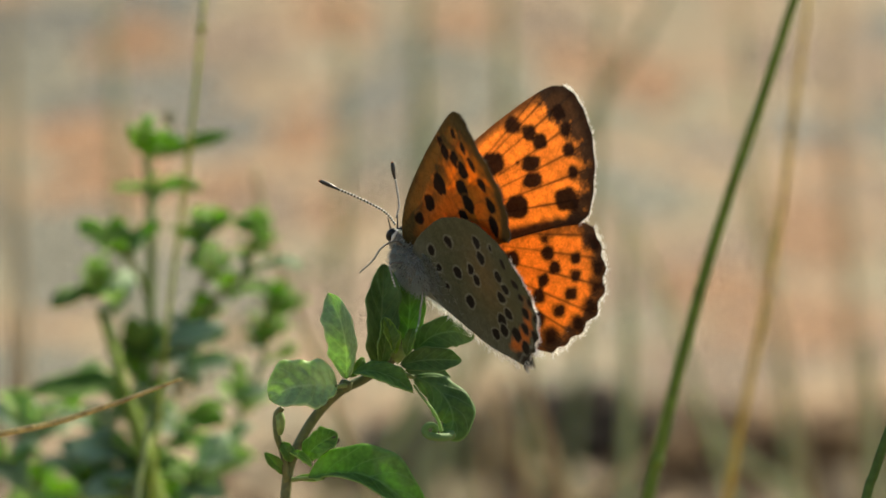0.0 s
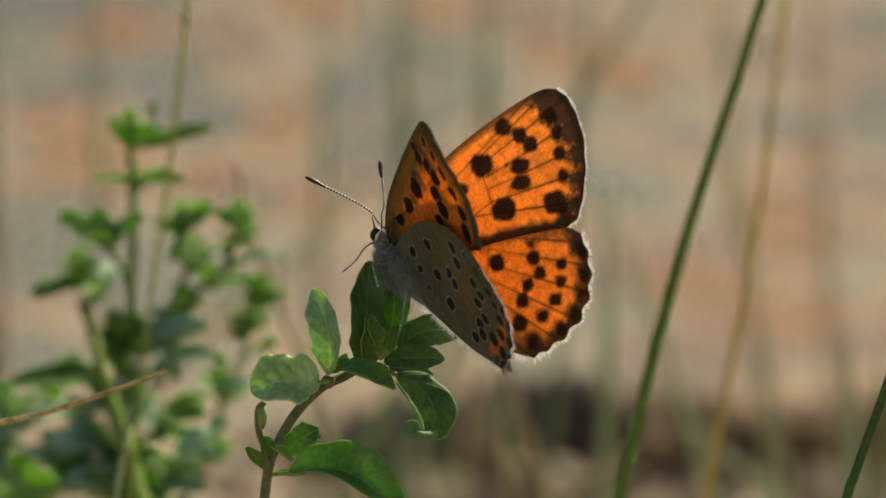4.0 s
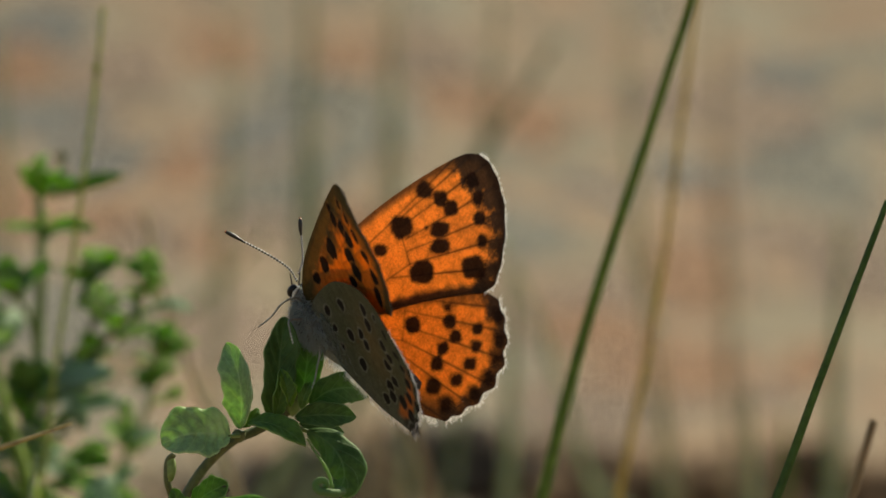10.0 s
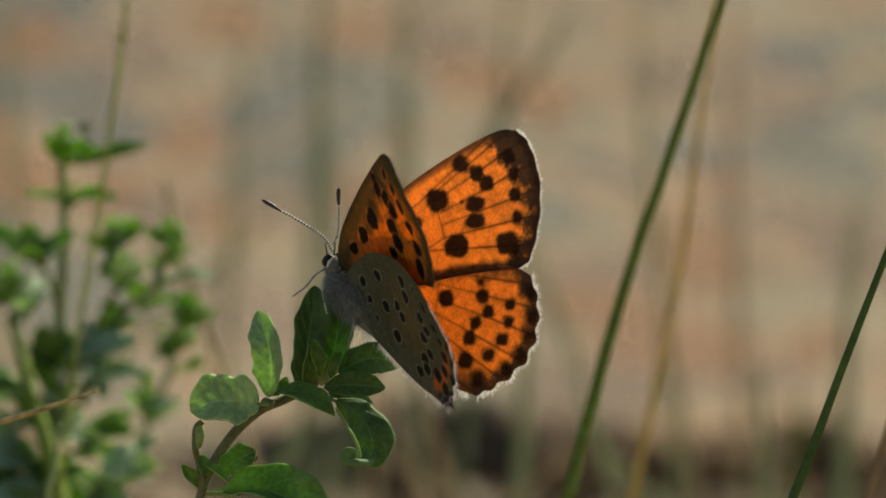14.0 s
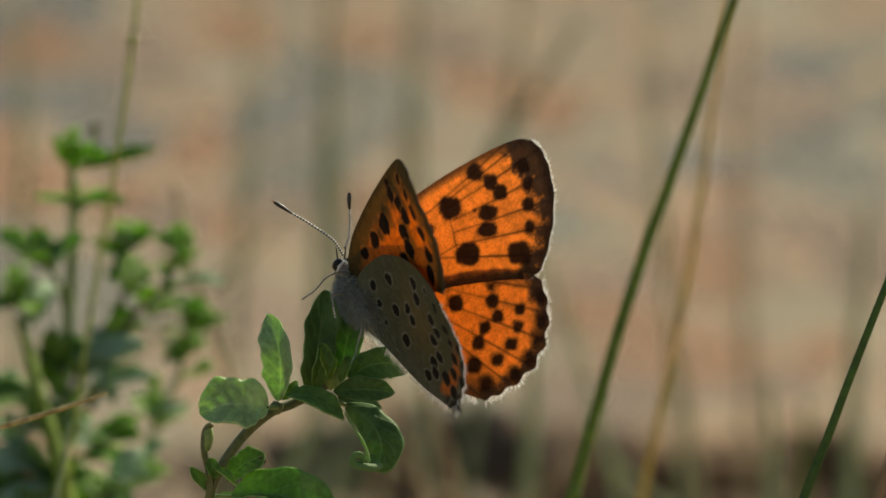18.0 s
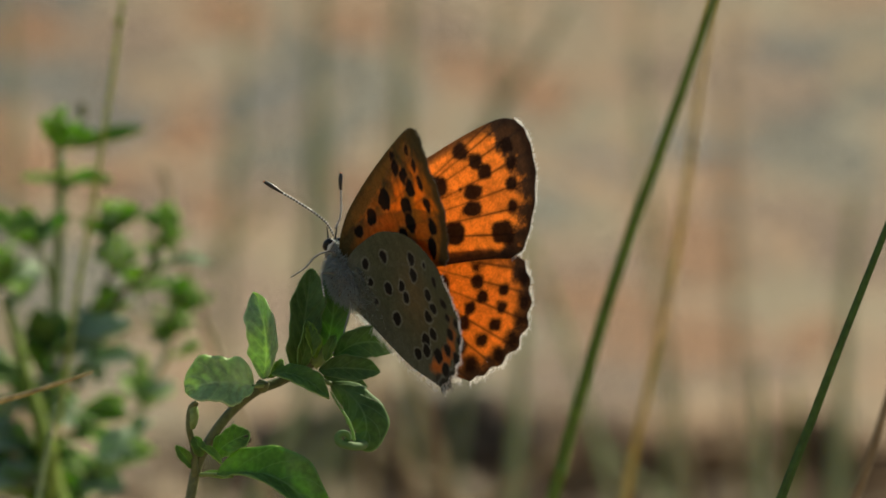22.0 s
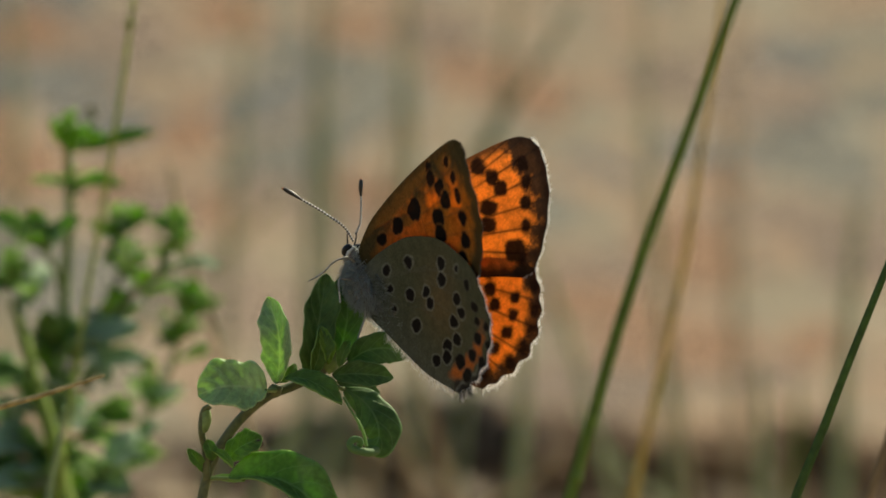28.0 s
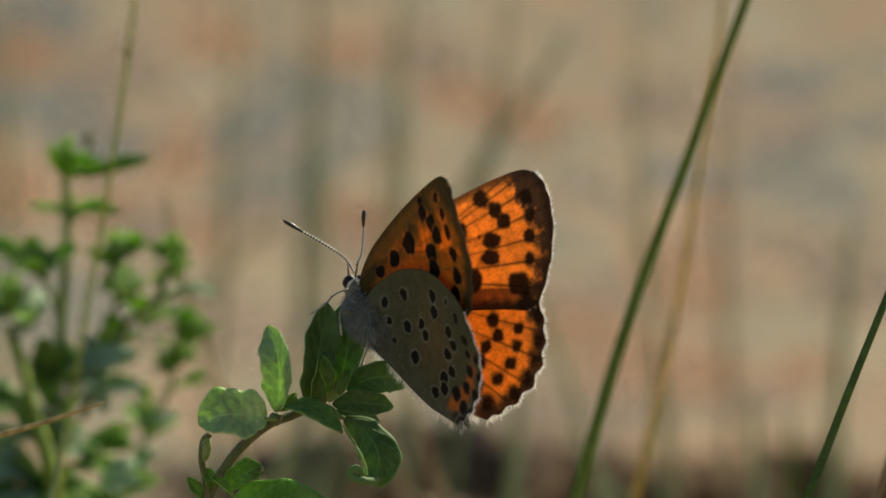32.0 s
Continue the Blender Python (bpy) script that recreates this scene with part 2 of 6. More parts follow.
def soil_material():
    """Dry stony earth: buff, rose and grey patches, grit and small shadows."""
    m, nt, p, out = material("soil_tan")
    tc = nt.nodes.new("ShaderNodeTexCoord")
    ns = [node(nt, "ShaderNodeTexNoise", Scale=k, Detail=d) for k, d in ((22.0, 3.0), (37.0, 2.0), (190.0, 5.0))]
    for n in ns:
        nt.links.new(tc.outputs["Object"], n.inputs["Vector"])
    base = ramp(nt, ns[0].outputs[0], [(0.34, (0.170, 0.156, 0.113)), (0.46, (0.221, 0.185, 0.124)), (0.56, (0.258, 0.197, 0.124)), (0.68, (0.286, 0.252, 0.177))])
    rose = ramp(nt, ns[1].outputs["Color"], [(0.44, (0, 0, 0)), (0.58, (0.8, 0.8, 0.8))])
    col = mixed(nt, rose.outputs[0], base.outputs[0], (0.315, 0.190, 0.110))
    grit = ramp(nt, ns[2].outputs[0], [(0.3, (0.8, 0.8, 0.8)), (0.65, (1.12, 1.12, 1.12))])
    col = mixed(nt, 1.0, col, grit.outputs[0], "MULTIPLY")
    nt.links.new(col, p.inputs["Base Color"])
    p.inputs["Roughness"].default_value = 0.95
    b = node(nt, "ShaderNodeBump", Strength=0.8, Distance=0.004)
    nt.links.new(ns[2].outputs[0], b.inputs["Height"])
    nt.links.new(b.outputs[0], p.inputs["Normal"])
    return m


SOIL = soil_material()
# same earth darkened: shade of the hollow put into its colour
EARTH_SHADED = plain("shaded_earth", (0.014, 0.009, 0.006), (0.055, 0.034, 0.019), 70, 0.95, 0.8, size=0.004)
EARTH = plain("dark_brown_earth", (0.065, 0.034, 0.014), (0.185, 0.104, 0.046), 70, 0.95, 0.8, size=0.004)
STONE_PINK = plain("stone_pink_buff", (0.275, 0.192, 0.135), (0.33, 0.236, 0.168), 60, 0.9, 0.7, size=0.002)
STONE_ORANGE = plain("stone_ochre", (0.340, 0.182, 0.098), (0.40, 0.225, 0.124), 60, 0.9, 0.7, size=0.002)
STONE_GREY = plain("stone_grey", (0.195, 0.180, 0.143), (0.262, 0.243, 0.192), 60, 0.9, 0.7, size=0.002)
STONE_BLUE = plain("stone_slate_grey", (0.165, 0.155, 0.135), (0.225, 0.212, 0.185), 60, 0.9, 0.7, size=0.002)
STONE_PALE = plain("stone_pale", (0.306, 0.262, 0.190), (0.381, 0.333, 0.246), 60, 0.9, 0.7, size=0.002)

# ---- mesh helpers ----


def mesh_from(name, verts, faces, mat, smooth=True):
    me = bpy.data.meshes.new(name)
    me.from_pydata([tuple(v) for v in verts], [], faces)
    me.materials.append(mat)
    if smooth:
        me.polygons.foreach_set("use_smooth", [True] * len(me.polygons))
    me.update()
    return me


def part(name, me, parent=None, label="", at=None):
    ob = new(name, me)
    if parent is not None:
        ob.parent = parent
    if at is not None:
        ob.matrix_basis = at
    return tagged(ob, label)


def thing(name, at, label, category, group="", kind=""):
    ob = new(name)
    ob.empty_display_size = 0.005
    ob.matrix_basis = Matrix.Translation(at)
    return tagged(ob, label, category, group, kind)


def spline(points, n):
    """Catmull-Rom through the points, n samples."""
    p = [Vector(q) for q in points]
    p = [p[0] * 2 - p[1]] + p + [p[-1] * 2 - p[-2]]
    out = []
    for i in range(n):
        s = i / (n - 1) * (len(p) - 3)
        k = min(int(s), len(p) - 4)
        t = s - k
        a, b, c, d = p[k:k + 4]
        out.append(0.5 * ((2 * b) + (c - a) * t + (2 * a - 5 * b + 4 * c - d) * t * t + (3 * b - a - 3 * c + d) * t ** 3))
    return out


def tube(points, radii, n=24, sides=8, flat=1.0, groove=0.0, origin=(0, 0, 0)):
    """Verts and faces of a tapering tube along a spline. flat: depth against width; groove: ribbed outline."""
    line = spline(points, n)
    o = Vector(origin)
    verts, faces = [], []
    for i, c in enumerate(line):
        d = (line[min(i + 1, n - 1)] - line[max(i - 1, 0)]).normalized()
        side = d.cross(Vector((0, 1, 0)))
        side = side.normalized() if side.length > 1e-4 else Vector((1, 0, 0))
        dep = side.cross(d).normalized()
        s = i / (n - 1) * (len(radii) - 1)
        k = min(int(s), len(radii) - 2)
        r = radii[k] + (radii[k + 1] - radii[k]) * (s - k)
        for j in range(sides):
            a = 2 * math.pi * j / sides
            rr = r * (1 - groove * (j % 2))
            verts.append(c - o + side * math.cos(a) * rr + dep * math.sin(a) * rr * flat)
    for i in range(n - 1):
        for j in range(sides):
            a, b = i * sides + j, i * sides + (j + 1) % sides
            faces.append((a, b, b + sides, a + sides))
    faces.append(tuple(range(sides))[::-1])
    faces.append(tuple(range((n - 1) * sides, n * sides)))
    return verts, faces


def blade_mesh(name, mid, width, mat, facing, fold=0.25, curl=0.0, wave=0.0, round_tip=0.0, n=22, m=6, seed=0, thick=0.00012, origin=(0, 0, 0), teeth=0.0, pucker=0.12):
    """A leaf: spline midrib, width profile, folded along the rib, edges curled; two faces with a rim.
    facing: the direction of its upper face."""
    rnd = random.Random(seed)
    line = spline(mid, n + 1)
    o = Vector(origin)
    fac = Vector(facing).normalized()
    ph = rnd.uniform(0, 6.28)
    pts, uvs = [], []
    for i, c in enumerate(line):
        s = i / n
        d = (line[min(i + 1, n)] - line[max(i - 1, 0)]).normalized()
        side = d.cross(fac).normalized()
        nor = side.cross(d).normalized()
        # profile: blunt or pointed, its edge toothed a little differently on each side
        w = (s ** (0.62 - 0.3 * max(0.0, round_tip - 0.7))) * ((1 - s) ** (0.75 - 0.3 * round_tip)) * (1 + 0.25 * math.sin(math.pi * s)) * 2.05 * width
        w = max(w, width * 0.05)
        for j in range(-m, m + 1):
            a = j / m
            sway = ph if a < 0 else ph * 1.7 + 1.1
            tooth = 1.0 + (0.07 + teeth) * math.sin(13 * s + sway) + (0.03 + 0.6 * teeth) * math.sin(31 * s + 2.3 * sway)
            ww = w * (1 + (tooth - 1) * min(1.0, 6 * s * (1 - s)))
            lift = fold * abs(a) * ww * 0.5 + curl * ww * a * a * 0.6 + wave * width * math.sin(9 * s + sway + 2 * a) * abs(a) * 0.2
            bulge = pucker * width * math.sin(37 * (s - 0.28 * abs(a))) * (1 - abs(a)) * (abs(a) ** 0.5)
            pts.append((c - o + side * (a * ww * 0.5 * (1 - 0.12 * abs(curl) * a * a)) + nor * (lift + bulge), nor))
            uvs.append((s, a))
    cols = 2 * m + 1
    verts = [p for p, _ in pts] + [p - nr * thick for p, nr in pts]
    K = len(pts)
    faces = []
    for i in range(n):
        for j in range(cols - 1):
            q = (i * cols + j, i * cols + j + 1, (i + 1) * cols + j + 1, (i + 1) * cols + j)
            faces.append(q)
            faces.append(tuple(K + v for v in q[::-1]))
    rim = [j for j in range(cols)] + [i * cols + cols - 1 for i in range(1, n + 1)] + [n * cols + j for j in range(cols - 2, -1, -1)] + [i * cols for i in range(n - 1, 0, -1)]
    for a, b in zip(rim, rim[1:] + rim[:1]):
        faces.append((b, a, a + K, b + K))
    me = mesh_from(name, verts, faces, mat)
    uv = me.uv_layers.new(name="blade")
    both = uvs + uvs
    uv.data.foreach_set("uv", [x for l in me.loops for x in both[l.vertex_index]])
    return me


def ellipsoid(cx, cy, cz, rx, ry, rz, rough=0.0, seed=0, sub=3, rot=None):
    bm = bmesh.new()
    bmesh.ops.create_icosphere(bm, subdivisions=sub, radius=1)
    verts = []
    for v in bm.verts:
        k = 1 + rough * noise.noise(v.co * 2.3 + Vector((seed, seed * 2, 0)))
        q = Vector((v.co.x * rx * k, v.co.y * ry * k, v.co.z * rz * k))
        if rot is not None:
            q = rot @ q
        verts.append(q + Vector((cx, cy, cz)))
    faces = [tuple(v.index for v in f.verts) for f in bm.faces]
    bm.free()
    return verts, faces


def joined(*pieces):
    verts, faces = [], []
    for v, f in pieces:
        k = len(verts)
        verts += list(v)
        faces += [tuple(i + k for i in q) for q in f]
    return verts, faces


# ---- ground and stony bank ----


def ease(t):
    t = min(max(t, 0.0), 1.0)
    return t * t * (3 - 2 * t)


def terrain(x, y):
    z = 0.062 * ease((y - 0.25) / 0.6)
    rise = max(0.0, min(y, 3.2) - 1.10)
    z += (0.3 * rise + 0.3 * min(rise, 0.6) ** 2) * ease((y - 1.05) / 0.08)
    near = ease((6 - math.hypot(x, y)) / 3) * (1 - 0.7 * ease((y - 0.95) / 0.15))      # relief damped on the bank, so bumps cast no dark blots
    z += near * (0.006 * noise.noise(Vector((x * 9, y * 9, 0))) + 0.0025 * noise.noise(Vector((x * 40, y * 40, 3))))
    return z


def axis(lo, hi, fine_lo, fine_hi, step):
    a = list(np.arange(fine_lo, fine_hi, step))
    s, v = step, fine_hi
    while v < hi:
        a.append(v)
        s *= 1.35
        v += s
    a.append(hi)
    s, v = step * 1.35, fine_lo - step
    low = []
    while v > lo:
        low.append(v)
        s *= 1.35
        v -= s
    return [lo] + low[::-1] + a


def make_ground():
    xs, ys = axis(-400, 400, -0.5, 0.5, 0.02), axis(-400, 400, -0.5, 1.8, 0.02)
    verts = [(x, y, terrain(x, y)) for y in ys for x in xs]
    w = len(xs)
    faces = [(j * w + i, j * w + i + 1, (j + 1) * w + i + 1, (j + 1) * w + i) for j in range(len(ys) - 1) for i in range(w - 1)]
    tagged(part("ground", mesh_from("ground", verts, faces, SOIL)), "brown stony soil rising to a bank", "ground", kind="structure")


make_ground()

STONES = []
for k in range(9):
    v, f = ellipsoid(0, 0, 0, 1.0, 0.9, 0.6, 0.5, seed=k * 3.7, sub=2)
    rr = random.Random(k)
    # knock a few flat facets off each stone
    for c in range(4):
        d = Vector((rr.uniform(-1, 1), rr.uniform(-1, 1), rr.uniform(-1, 1))).normalized()
        h = rr.uniform(0.5, 0.7)
        v = [q - d * max(0.0, q.dot(d) - h) for q in v]
    STONES.append((v, f))
STONE_MESH = {}


def stone(at, r, mat, seed, name="stone"):
    rnd = random.Random(seed)
    k = rnd.randrange(len(STONES))
    key = (k, mat.name)
    if key not in STONE_MESH:
        STONE_MESH[key] = mesh_from("stone", STONES[k][0], STONES[k][1], mat)
    ob = new(name, STONE_MESH[key])
    slope = math.atan(0.3 + 0.6 * min(0.6, max(0.0, at[1] - 1.1)))
    turn = Euler((slope, 0, 0)).to_quaternion() @ Euler((rnd.uniform(-0.02, 0.02), rnd.uniform(-0.02, 0.02), rnd.uniform(-0.6, 0.6))).to_quaternion()
    # thin plate, lengthened in y to offset foreshortening as the camera sees it
    ob.matrix_basis = Matrix.LocRotScale(at, turn, (r, r * rnd.uniform(1.3, 1.8), r * 0.05))
    words = {"stone_pink_buff": "pinkish buff", "stone_ochre": "orange ochre", "stone_grey": "grey", "stone_slate_grey": "dark slate grey", "stone_pale": "pale"}[mat.name]
    size = "large" if r > 0.024 else "small" if r < 0.014 else "middling"
    return tagged(ob, f"{size} {words} flattened stone lying on the bank", "stone", "stones of the bank")


# chief stones of the bank: place and radius by colour
MAIN_STONES = [
    (STONE_ORANGE, [((-0.0990, 1.4114, 0.1845), 0.014), ((-0.0317, 1.3475, 0.1546), 0.017), ((-0.1007, 1.3193, 0.1422), 0.018), ((0.0550, 1.3915, 0.1750), 0.016), ((0.1099, 1.2744, 0.1235), 0.016), ((-0.0260, 1.4273, 0.1923), 0.012), ((-0.0764, 1.3071, 0.1370), 0.011), ((0.0988, 1.2826, 0.1268), 0.012), ((0.1362, 1.2166, 0.1011), 0.017), ((-0.1161, 1.3475, 0.1546), 0.012), ((0.1012, 1.2166, 0.1011), 0.018), ((0.0830, 1.2332, 0.1073), 0.014), ((0.0630, 1.2166, 0.1011), 0.013), ((0.0384, 1.3233, 0.1440), 0.014), ((0.0065, 1.4273, 0.1923), 0.013), ((-0.0618, 1.3233, 0.1440), 0.016), ((0.1182, 1.3233, 0.1440), 0.015), ((0.0196, 1.3112, 0.1387), 0.014)]),
    (STONE_PINK, [((-0.0618, 1.4193, 0.1884), 0.013), ((0.0969, 1.3995, 0.1788), 0.019), ((0.1244, 1.4114, 0.1845), 0.019), ((0.0646, 1.1789, 0.0875), 0.020), ((0.0884, 1.1873, 0.0905), 0.022), ((0.0298, 1.4193, 0.1884), 0.014), ((0.0142, 1.2744, 0.1235), 0.018), ((0.0725, 1.2498, 0.1137), 0.018), ((0.0432, 1.2498, 0.1137), 0.018), ((-0.0141, 1.2990, 0.1336), 0.015), ((-0.0504, 1.2826, 0.1268), 0.018), ((0.1128, 1.1999, 0.0950), 0.02), ((-0.0261, 1.2166, 0.1011), 0.022), ((0.1306, 1.3071, 0.1370), 0.017), ((0.1511, 1.2744, 0.1235), 0.02)]),
    (STONE_GREY, [((-0.1280, 1.3915, 0.1750), 0.018), ((-0.1227, 1.2744, 0.1235), 0.02), ((-0.0547, 1.3676, 0.1638), 0.014), ((-0.0078, 1.4074, 0.1826), 0.014), ((0.0202, 1.3676, 0.1638), 0.016), ((-0.0024, 1.3435, 0.1528), 0.015), ((-0.1030, 1.2498, 0.1137), 0.018), ((-0.0746, 1.2332, 0.1073), 0.019), ((0.0584, 1.3112, 0.1387), 0.016), ((0.1318, 1.3676, 0.1638), 0.016), ((-0.1181, 1.1915, 0.0920), 0.02), ((0.1506, 1.3435, 0.1528), 0.018), ((-0.0039, 1.2332, 0.1073), 0.018), ((0.1764, 1.3955, 0.1769), 0.018)]),
    # slate stones; those on the dark streaks carry shade between stones as colour
    (STONE_BLUE, [((-0.1180, 1.4350, 0.19), 0.018), ((-0.0930, 1.4500, 0.19), 0.015), ((-0.1420, 1.4200, 0.19), 0.018), ((-0.1000, 1.3750, 0.17), 0.014), ((-0.0150, 1.3700, 0.16), 0.016), ((-0.0673, 1.3535, 0.1573), 0.013), ((0.0831, 1.3334, 0.1484), 0.014), ((0.1132, 1.3495, 0.1555), 0.013), ((-0.0797, 1.3796, 0.1693), 0.010), ((0.1481, 1.3955, 0.1769), 0.012), ((-0.1105, 1.3676, 0.1638), 0.012), ((0.1457, 1.4312, 0.1943), 0.014)]),
    (STONE_PALE, [((0.0352, 1.1831, 0.0890), 0.018), ((0.1669, 1.4462, 0.2018), 0.015), ((-0.0398, 1.3995, 0.1788), 0.012), ((0.0120, 1.2041, 0.0965), 0.016), ((-0.1230, 1.3233, 0.1440), 0.012), ((-0.0520, 1.1831, 0.0890), 0.016), ((0.0533, 1.2124, 0.0995), 0.014)]),
]
serial = 0
taken = []
for mat, places in MAIN_STONES:
    for at, r in places:
        at = Vector((at[0], at[1], terrain(at[0], at[1]) - 0.03 * r))
        stone(at, r * 1.55, mat, serial)
        taken.append((at, r))
        serial += 1
rnd = random.Random(5)
fill = [STONE_PINK, STONE_GREY, STONE_PINK, STONE_GREY, STONE_ORANGE, STONE_BLUE]
tries = 0
while serial < 290 and tries < 6000:
    tries += 1
    y = 1.10 + abs(rnd.gauss(0, 0.32))
    x = rnd.uniform(-0.3, 0.32) if serial < 210 else rnd.choice((-1, 1)) * rnd.uniform(0.3, 0.9)
    r = rnd.uniform(0.007, 0.015) if serial < 210 else rnd.uniform(0.015, 0.045)
    at = Vector((x, y, terrain(x, y) - r * 0.025))
    if all((at - c).length > 0.62 * (r + q) for c, q in taken):
        stone(at, r, rnd.choice(fill), 1000 + serial)
        taken.append((at, r))
        serial += 1

# leaf litter and crumbs at the foot of the bank
lv, lf = [], []
rnd = random.Random(8)
for i in range(6000):
    x, y = rnd.gauss(0, 0.28), rnd.uniform(-0.25, 1.13)
    if x < -0.03 and y > 0.5 and i % 5 > 1:
        continue
    c = Vector((x, y, terrain(x, y) + rnd.uniform(0.000, 0.006)))
    a, b, tilt = rnd.uniform(0, 6.28), rnd.uniform(0.003, 0.011), rnd.uniform(-0.7, 0.7)
    m3 = Euler((tilt, rnd.uniform(-0.7, 0.7), a)).to_matrix()
    w = b * rnd.uniform(0.15, 0.6)
    k = len(lv)
    shape = [(-b, 0, 0), (-b * 0.4, w, b * 0.1), (b * 0.5, w * 0.8, b * 0.16), (b, 0, b * 0.05), (b * 0.4, -w, 0), (-b * 0.5, -w * 0.9, b * 0.12)]
    lv += [c + m3 @ Vector(q) for q in shape] + [c + m3 @ (Vector(q) + Vector((0, 0, -0.0007))) for q in shape]
    lf += [(k, k + 1, k + 2, k + 3, k + 4, k + 5), (k + 11, k + 10, k + 9, k + 8, k + 7, k + 6)]
    lf += [(k + (j + 1) % 6, k + j, k + 6 + j, k + 6 + (j + 1) % 6) for j in range(6)]
tagged(part("leaf_litter", mesh_from("leaf_litter", lv, lf, LITTER, False)), "dry brown leaf litter on the soil", "leaf litter", kind="stuff")
# low earth ledge before the bank; left clods carry a hollow's shade in colour
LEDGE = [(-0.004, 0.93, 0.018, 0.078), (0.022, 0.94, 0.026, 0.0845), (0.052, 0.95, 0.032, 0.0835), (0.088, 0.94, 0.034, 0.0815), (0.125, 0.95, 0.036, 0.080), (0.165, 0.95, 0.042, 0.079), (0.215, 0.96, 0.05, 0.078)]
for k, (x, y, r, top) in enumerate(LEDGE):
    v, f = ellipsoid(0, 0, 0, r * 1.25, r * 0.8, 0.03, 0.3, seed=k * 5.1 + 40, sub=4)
    soil = EARTH_SHADED if x < 0.05 else EARTH
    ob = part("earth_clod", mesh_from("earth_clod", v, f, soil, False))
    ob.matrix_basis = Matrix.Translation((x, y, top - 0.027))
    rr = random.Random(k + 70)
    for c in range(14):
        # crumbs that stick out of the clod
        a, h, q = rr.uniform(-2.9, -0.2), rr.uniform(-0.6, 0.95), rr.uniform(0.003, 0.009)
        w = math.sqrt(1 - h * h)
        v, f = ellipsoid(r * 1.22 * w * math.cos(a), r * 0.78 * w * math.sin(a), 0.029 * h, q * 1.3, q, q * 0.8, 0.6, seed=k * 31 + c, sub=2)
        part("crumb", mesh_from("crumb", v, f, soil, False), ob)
    tagged(ob, "clod of earth coloured dark for shade under the bank" if x < 0.05 else "brown clod of bare earth", "clod", "clods before the bank")

# ---- grass stalks and straws ----


def stalk(name, points, radii, mat, label, category="grass", flat=0.6, group="", nodes=(), groove=0.0, rooted=True, sides=8):
    """A stalk through the points (top to bottom), carried on down to the ground."""
    pts = [Vector(p) for p in points]
    if rooted:
        d = (pts[-1] - pts[-2]).normalized()
        g = pts[-1]
        k = 0
        while g.z > terrain(g.x, g.y) - 0.004 and k < 60:
            d = (d + Vector((0, 0, -0.06))).normalized()
            g = g + d * 0.006
            k += 1
            if k % 5 == 0:
                pts.append(g.copy())
        pts.append(g)
        radii = list(radii) + [radii[-1]]
    base = pts[-1]
    ob = thing(name, base, label, category, group)
    v, f = tube(pts, radii, n=10 * len(pts), sides=sides, flat=flat, groove=groove, origin=base)
    part("stem", mesh_from("stem", v, f, mat), ob)
    for p, r in nodes:
        v, f = ellipsoid(*(Vector(p) - base), r, r, r * 1.3, 0.1, sub=2)
        part("node", mesh_from("node", v, f, mat), ob)
    return ob


tall_stalk = stalk("grass_stalk", [(0.02119, -0.05200, 0.13849), (0.01973, -0.05200, 0.13404), (0.01785, -0.05200, 0.12814), (0.01597, -0.05200, 0.12242), (0.01451, -0.05200, 0.11748), (0.01314, -0.05200, 0.11208), (0.01171, -0.05200, 0.10596), (0.01069, -0.05200, 0.10031)],
      [0.00025, 0.00028, 0.00031, 0.00034, 0.00036, 0.00038, 0.00040, 0.00041], GRASS, "tall green grass stalk leaning beside the sprig", groove=0.12,
      nodes=[((0.01222, -0.05200, 0.10810), 0.00042)])
ochre_straw = stalk("straw", [(0.03362, 0.14000, 0.14866), (0.03290, 0.14000, 0.14151), (0.03157, 0.14000, 0.13129), (0.03055, 0.14000, 0.12312), (0.02922, 0.14000, 0.11545), (0.02738, 0.14000, 0.10626), (0.02575, 0.14000, 0.09747)],
      [0.00022, 0.00026, 0.00031, 0.00034, 0.00037, 0.0004, 0.00044], STRAW, "ochre dry grass straw standing behind the green stalk", nodes=[((0.03152, 0.14000, 0.13088), 0.0004), ((0.02953, 0.14000, 0.11673), 0.00038)])
stalk("grass_stalk", [(0.03635, 0.00400, 0.12751), (0.03395, 0.00400, 0.12071), (0.03168, 0.00400, 0.11423), (0.03019, 0.00400, 0.10977), (0.02863, 0.00400, 0.10531), (0.02740, 0.00400, 0.10082)],
      [0.0002, 0.00026, 0.0003, 0.00032, 0.00034, 0.00036], GRASS_DEEP, "slender deep green grass stalk in sharp focus", groove=0.25)
stalk("straw", [(0.03987, 0.04500, 0.11202), (0.03873, 0.04500, 0.10780), (0.03771, 0.04500, 0.10442), (0.03663, 0.04500, 0.10062)], [0.0003, 0.00035, 0.0004, 0.0004], STRAW_BROWN, "brown dry straw at the side of the stalks")
stalk("grass_stalk", [(-0.01977, 0.10000, 0.14358), (-0.02005, 0.10000, 0.13935), (-0.02057, 0.10000, 0.13370), (-0.02128, 0.10000, 0.12711), (-0.02203, 0.10000, 0.12099), (-0.02278, 0.10000, 0.11534), (-0.02349, 0.10000, 0.10781)],
      [0.00015, 0.00018, 0.0002, 0.0002, 0.00018, 0.00015, 0.00013], GRASS_YELLOW, "thin yellow-green grass stalk behind the marjoram", nodes=[((-0.02015, 0.10000, 0.13850), 0.0004)])
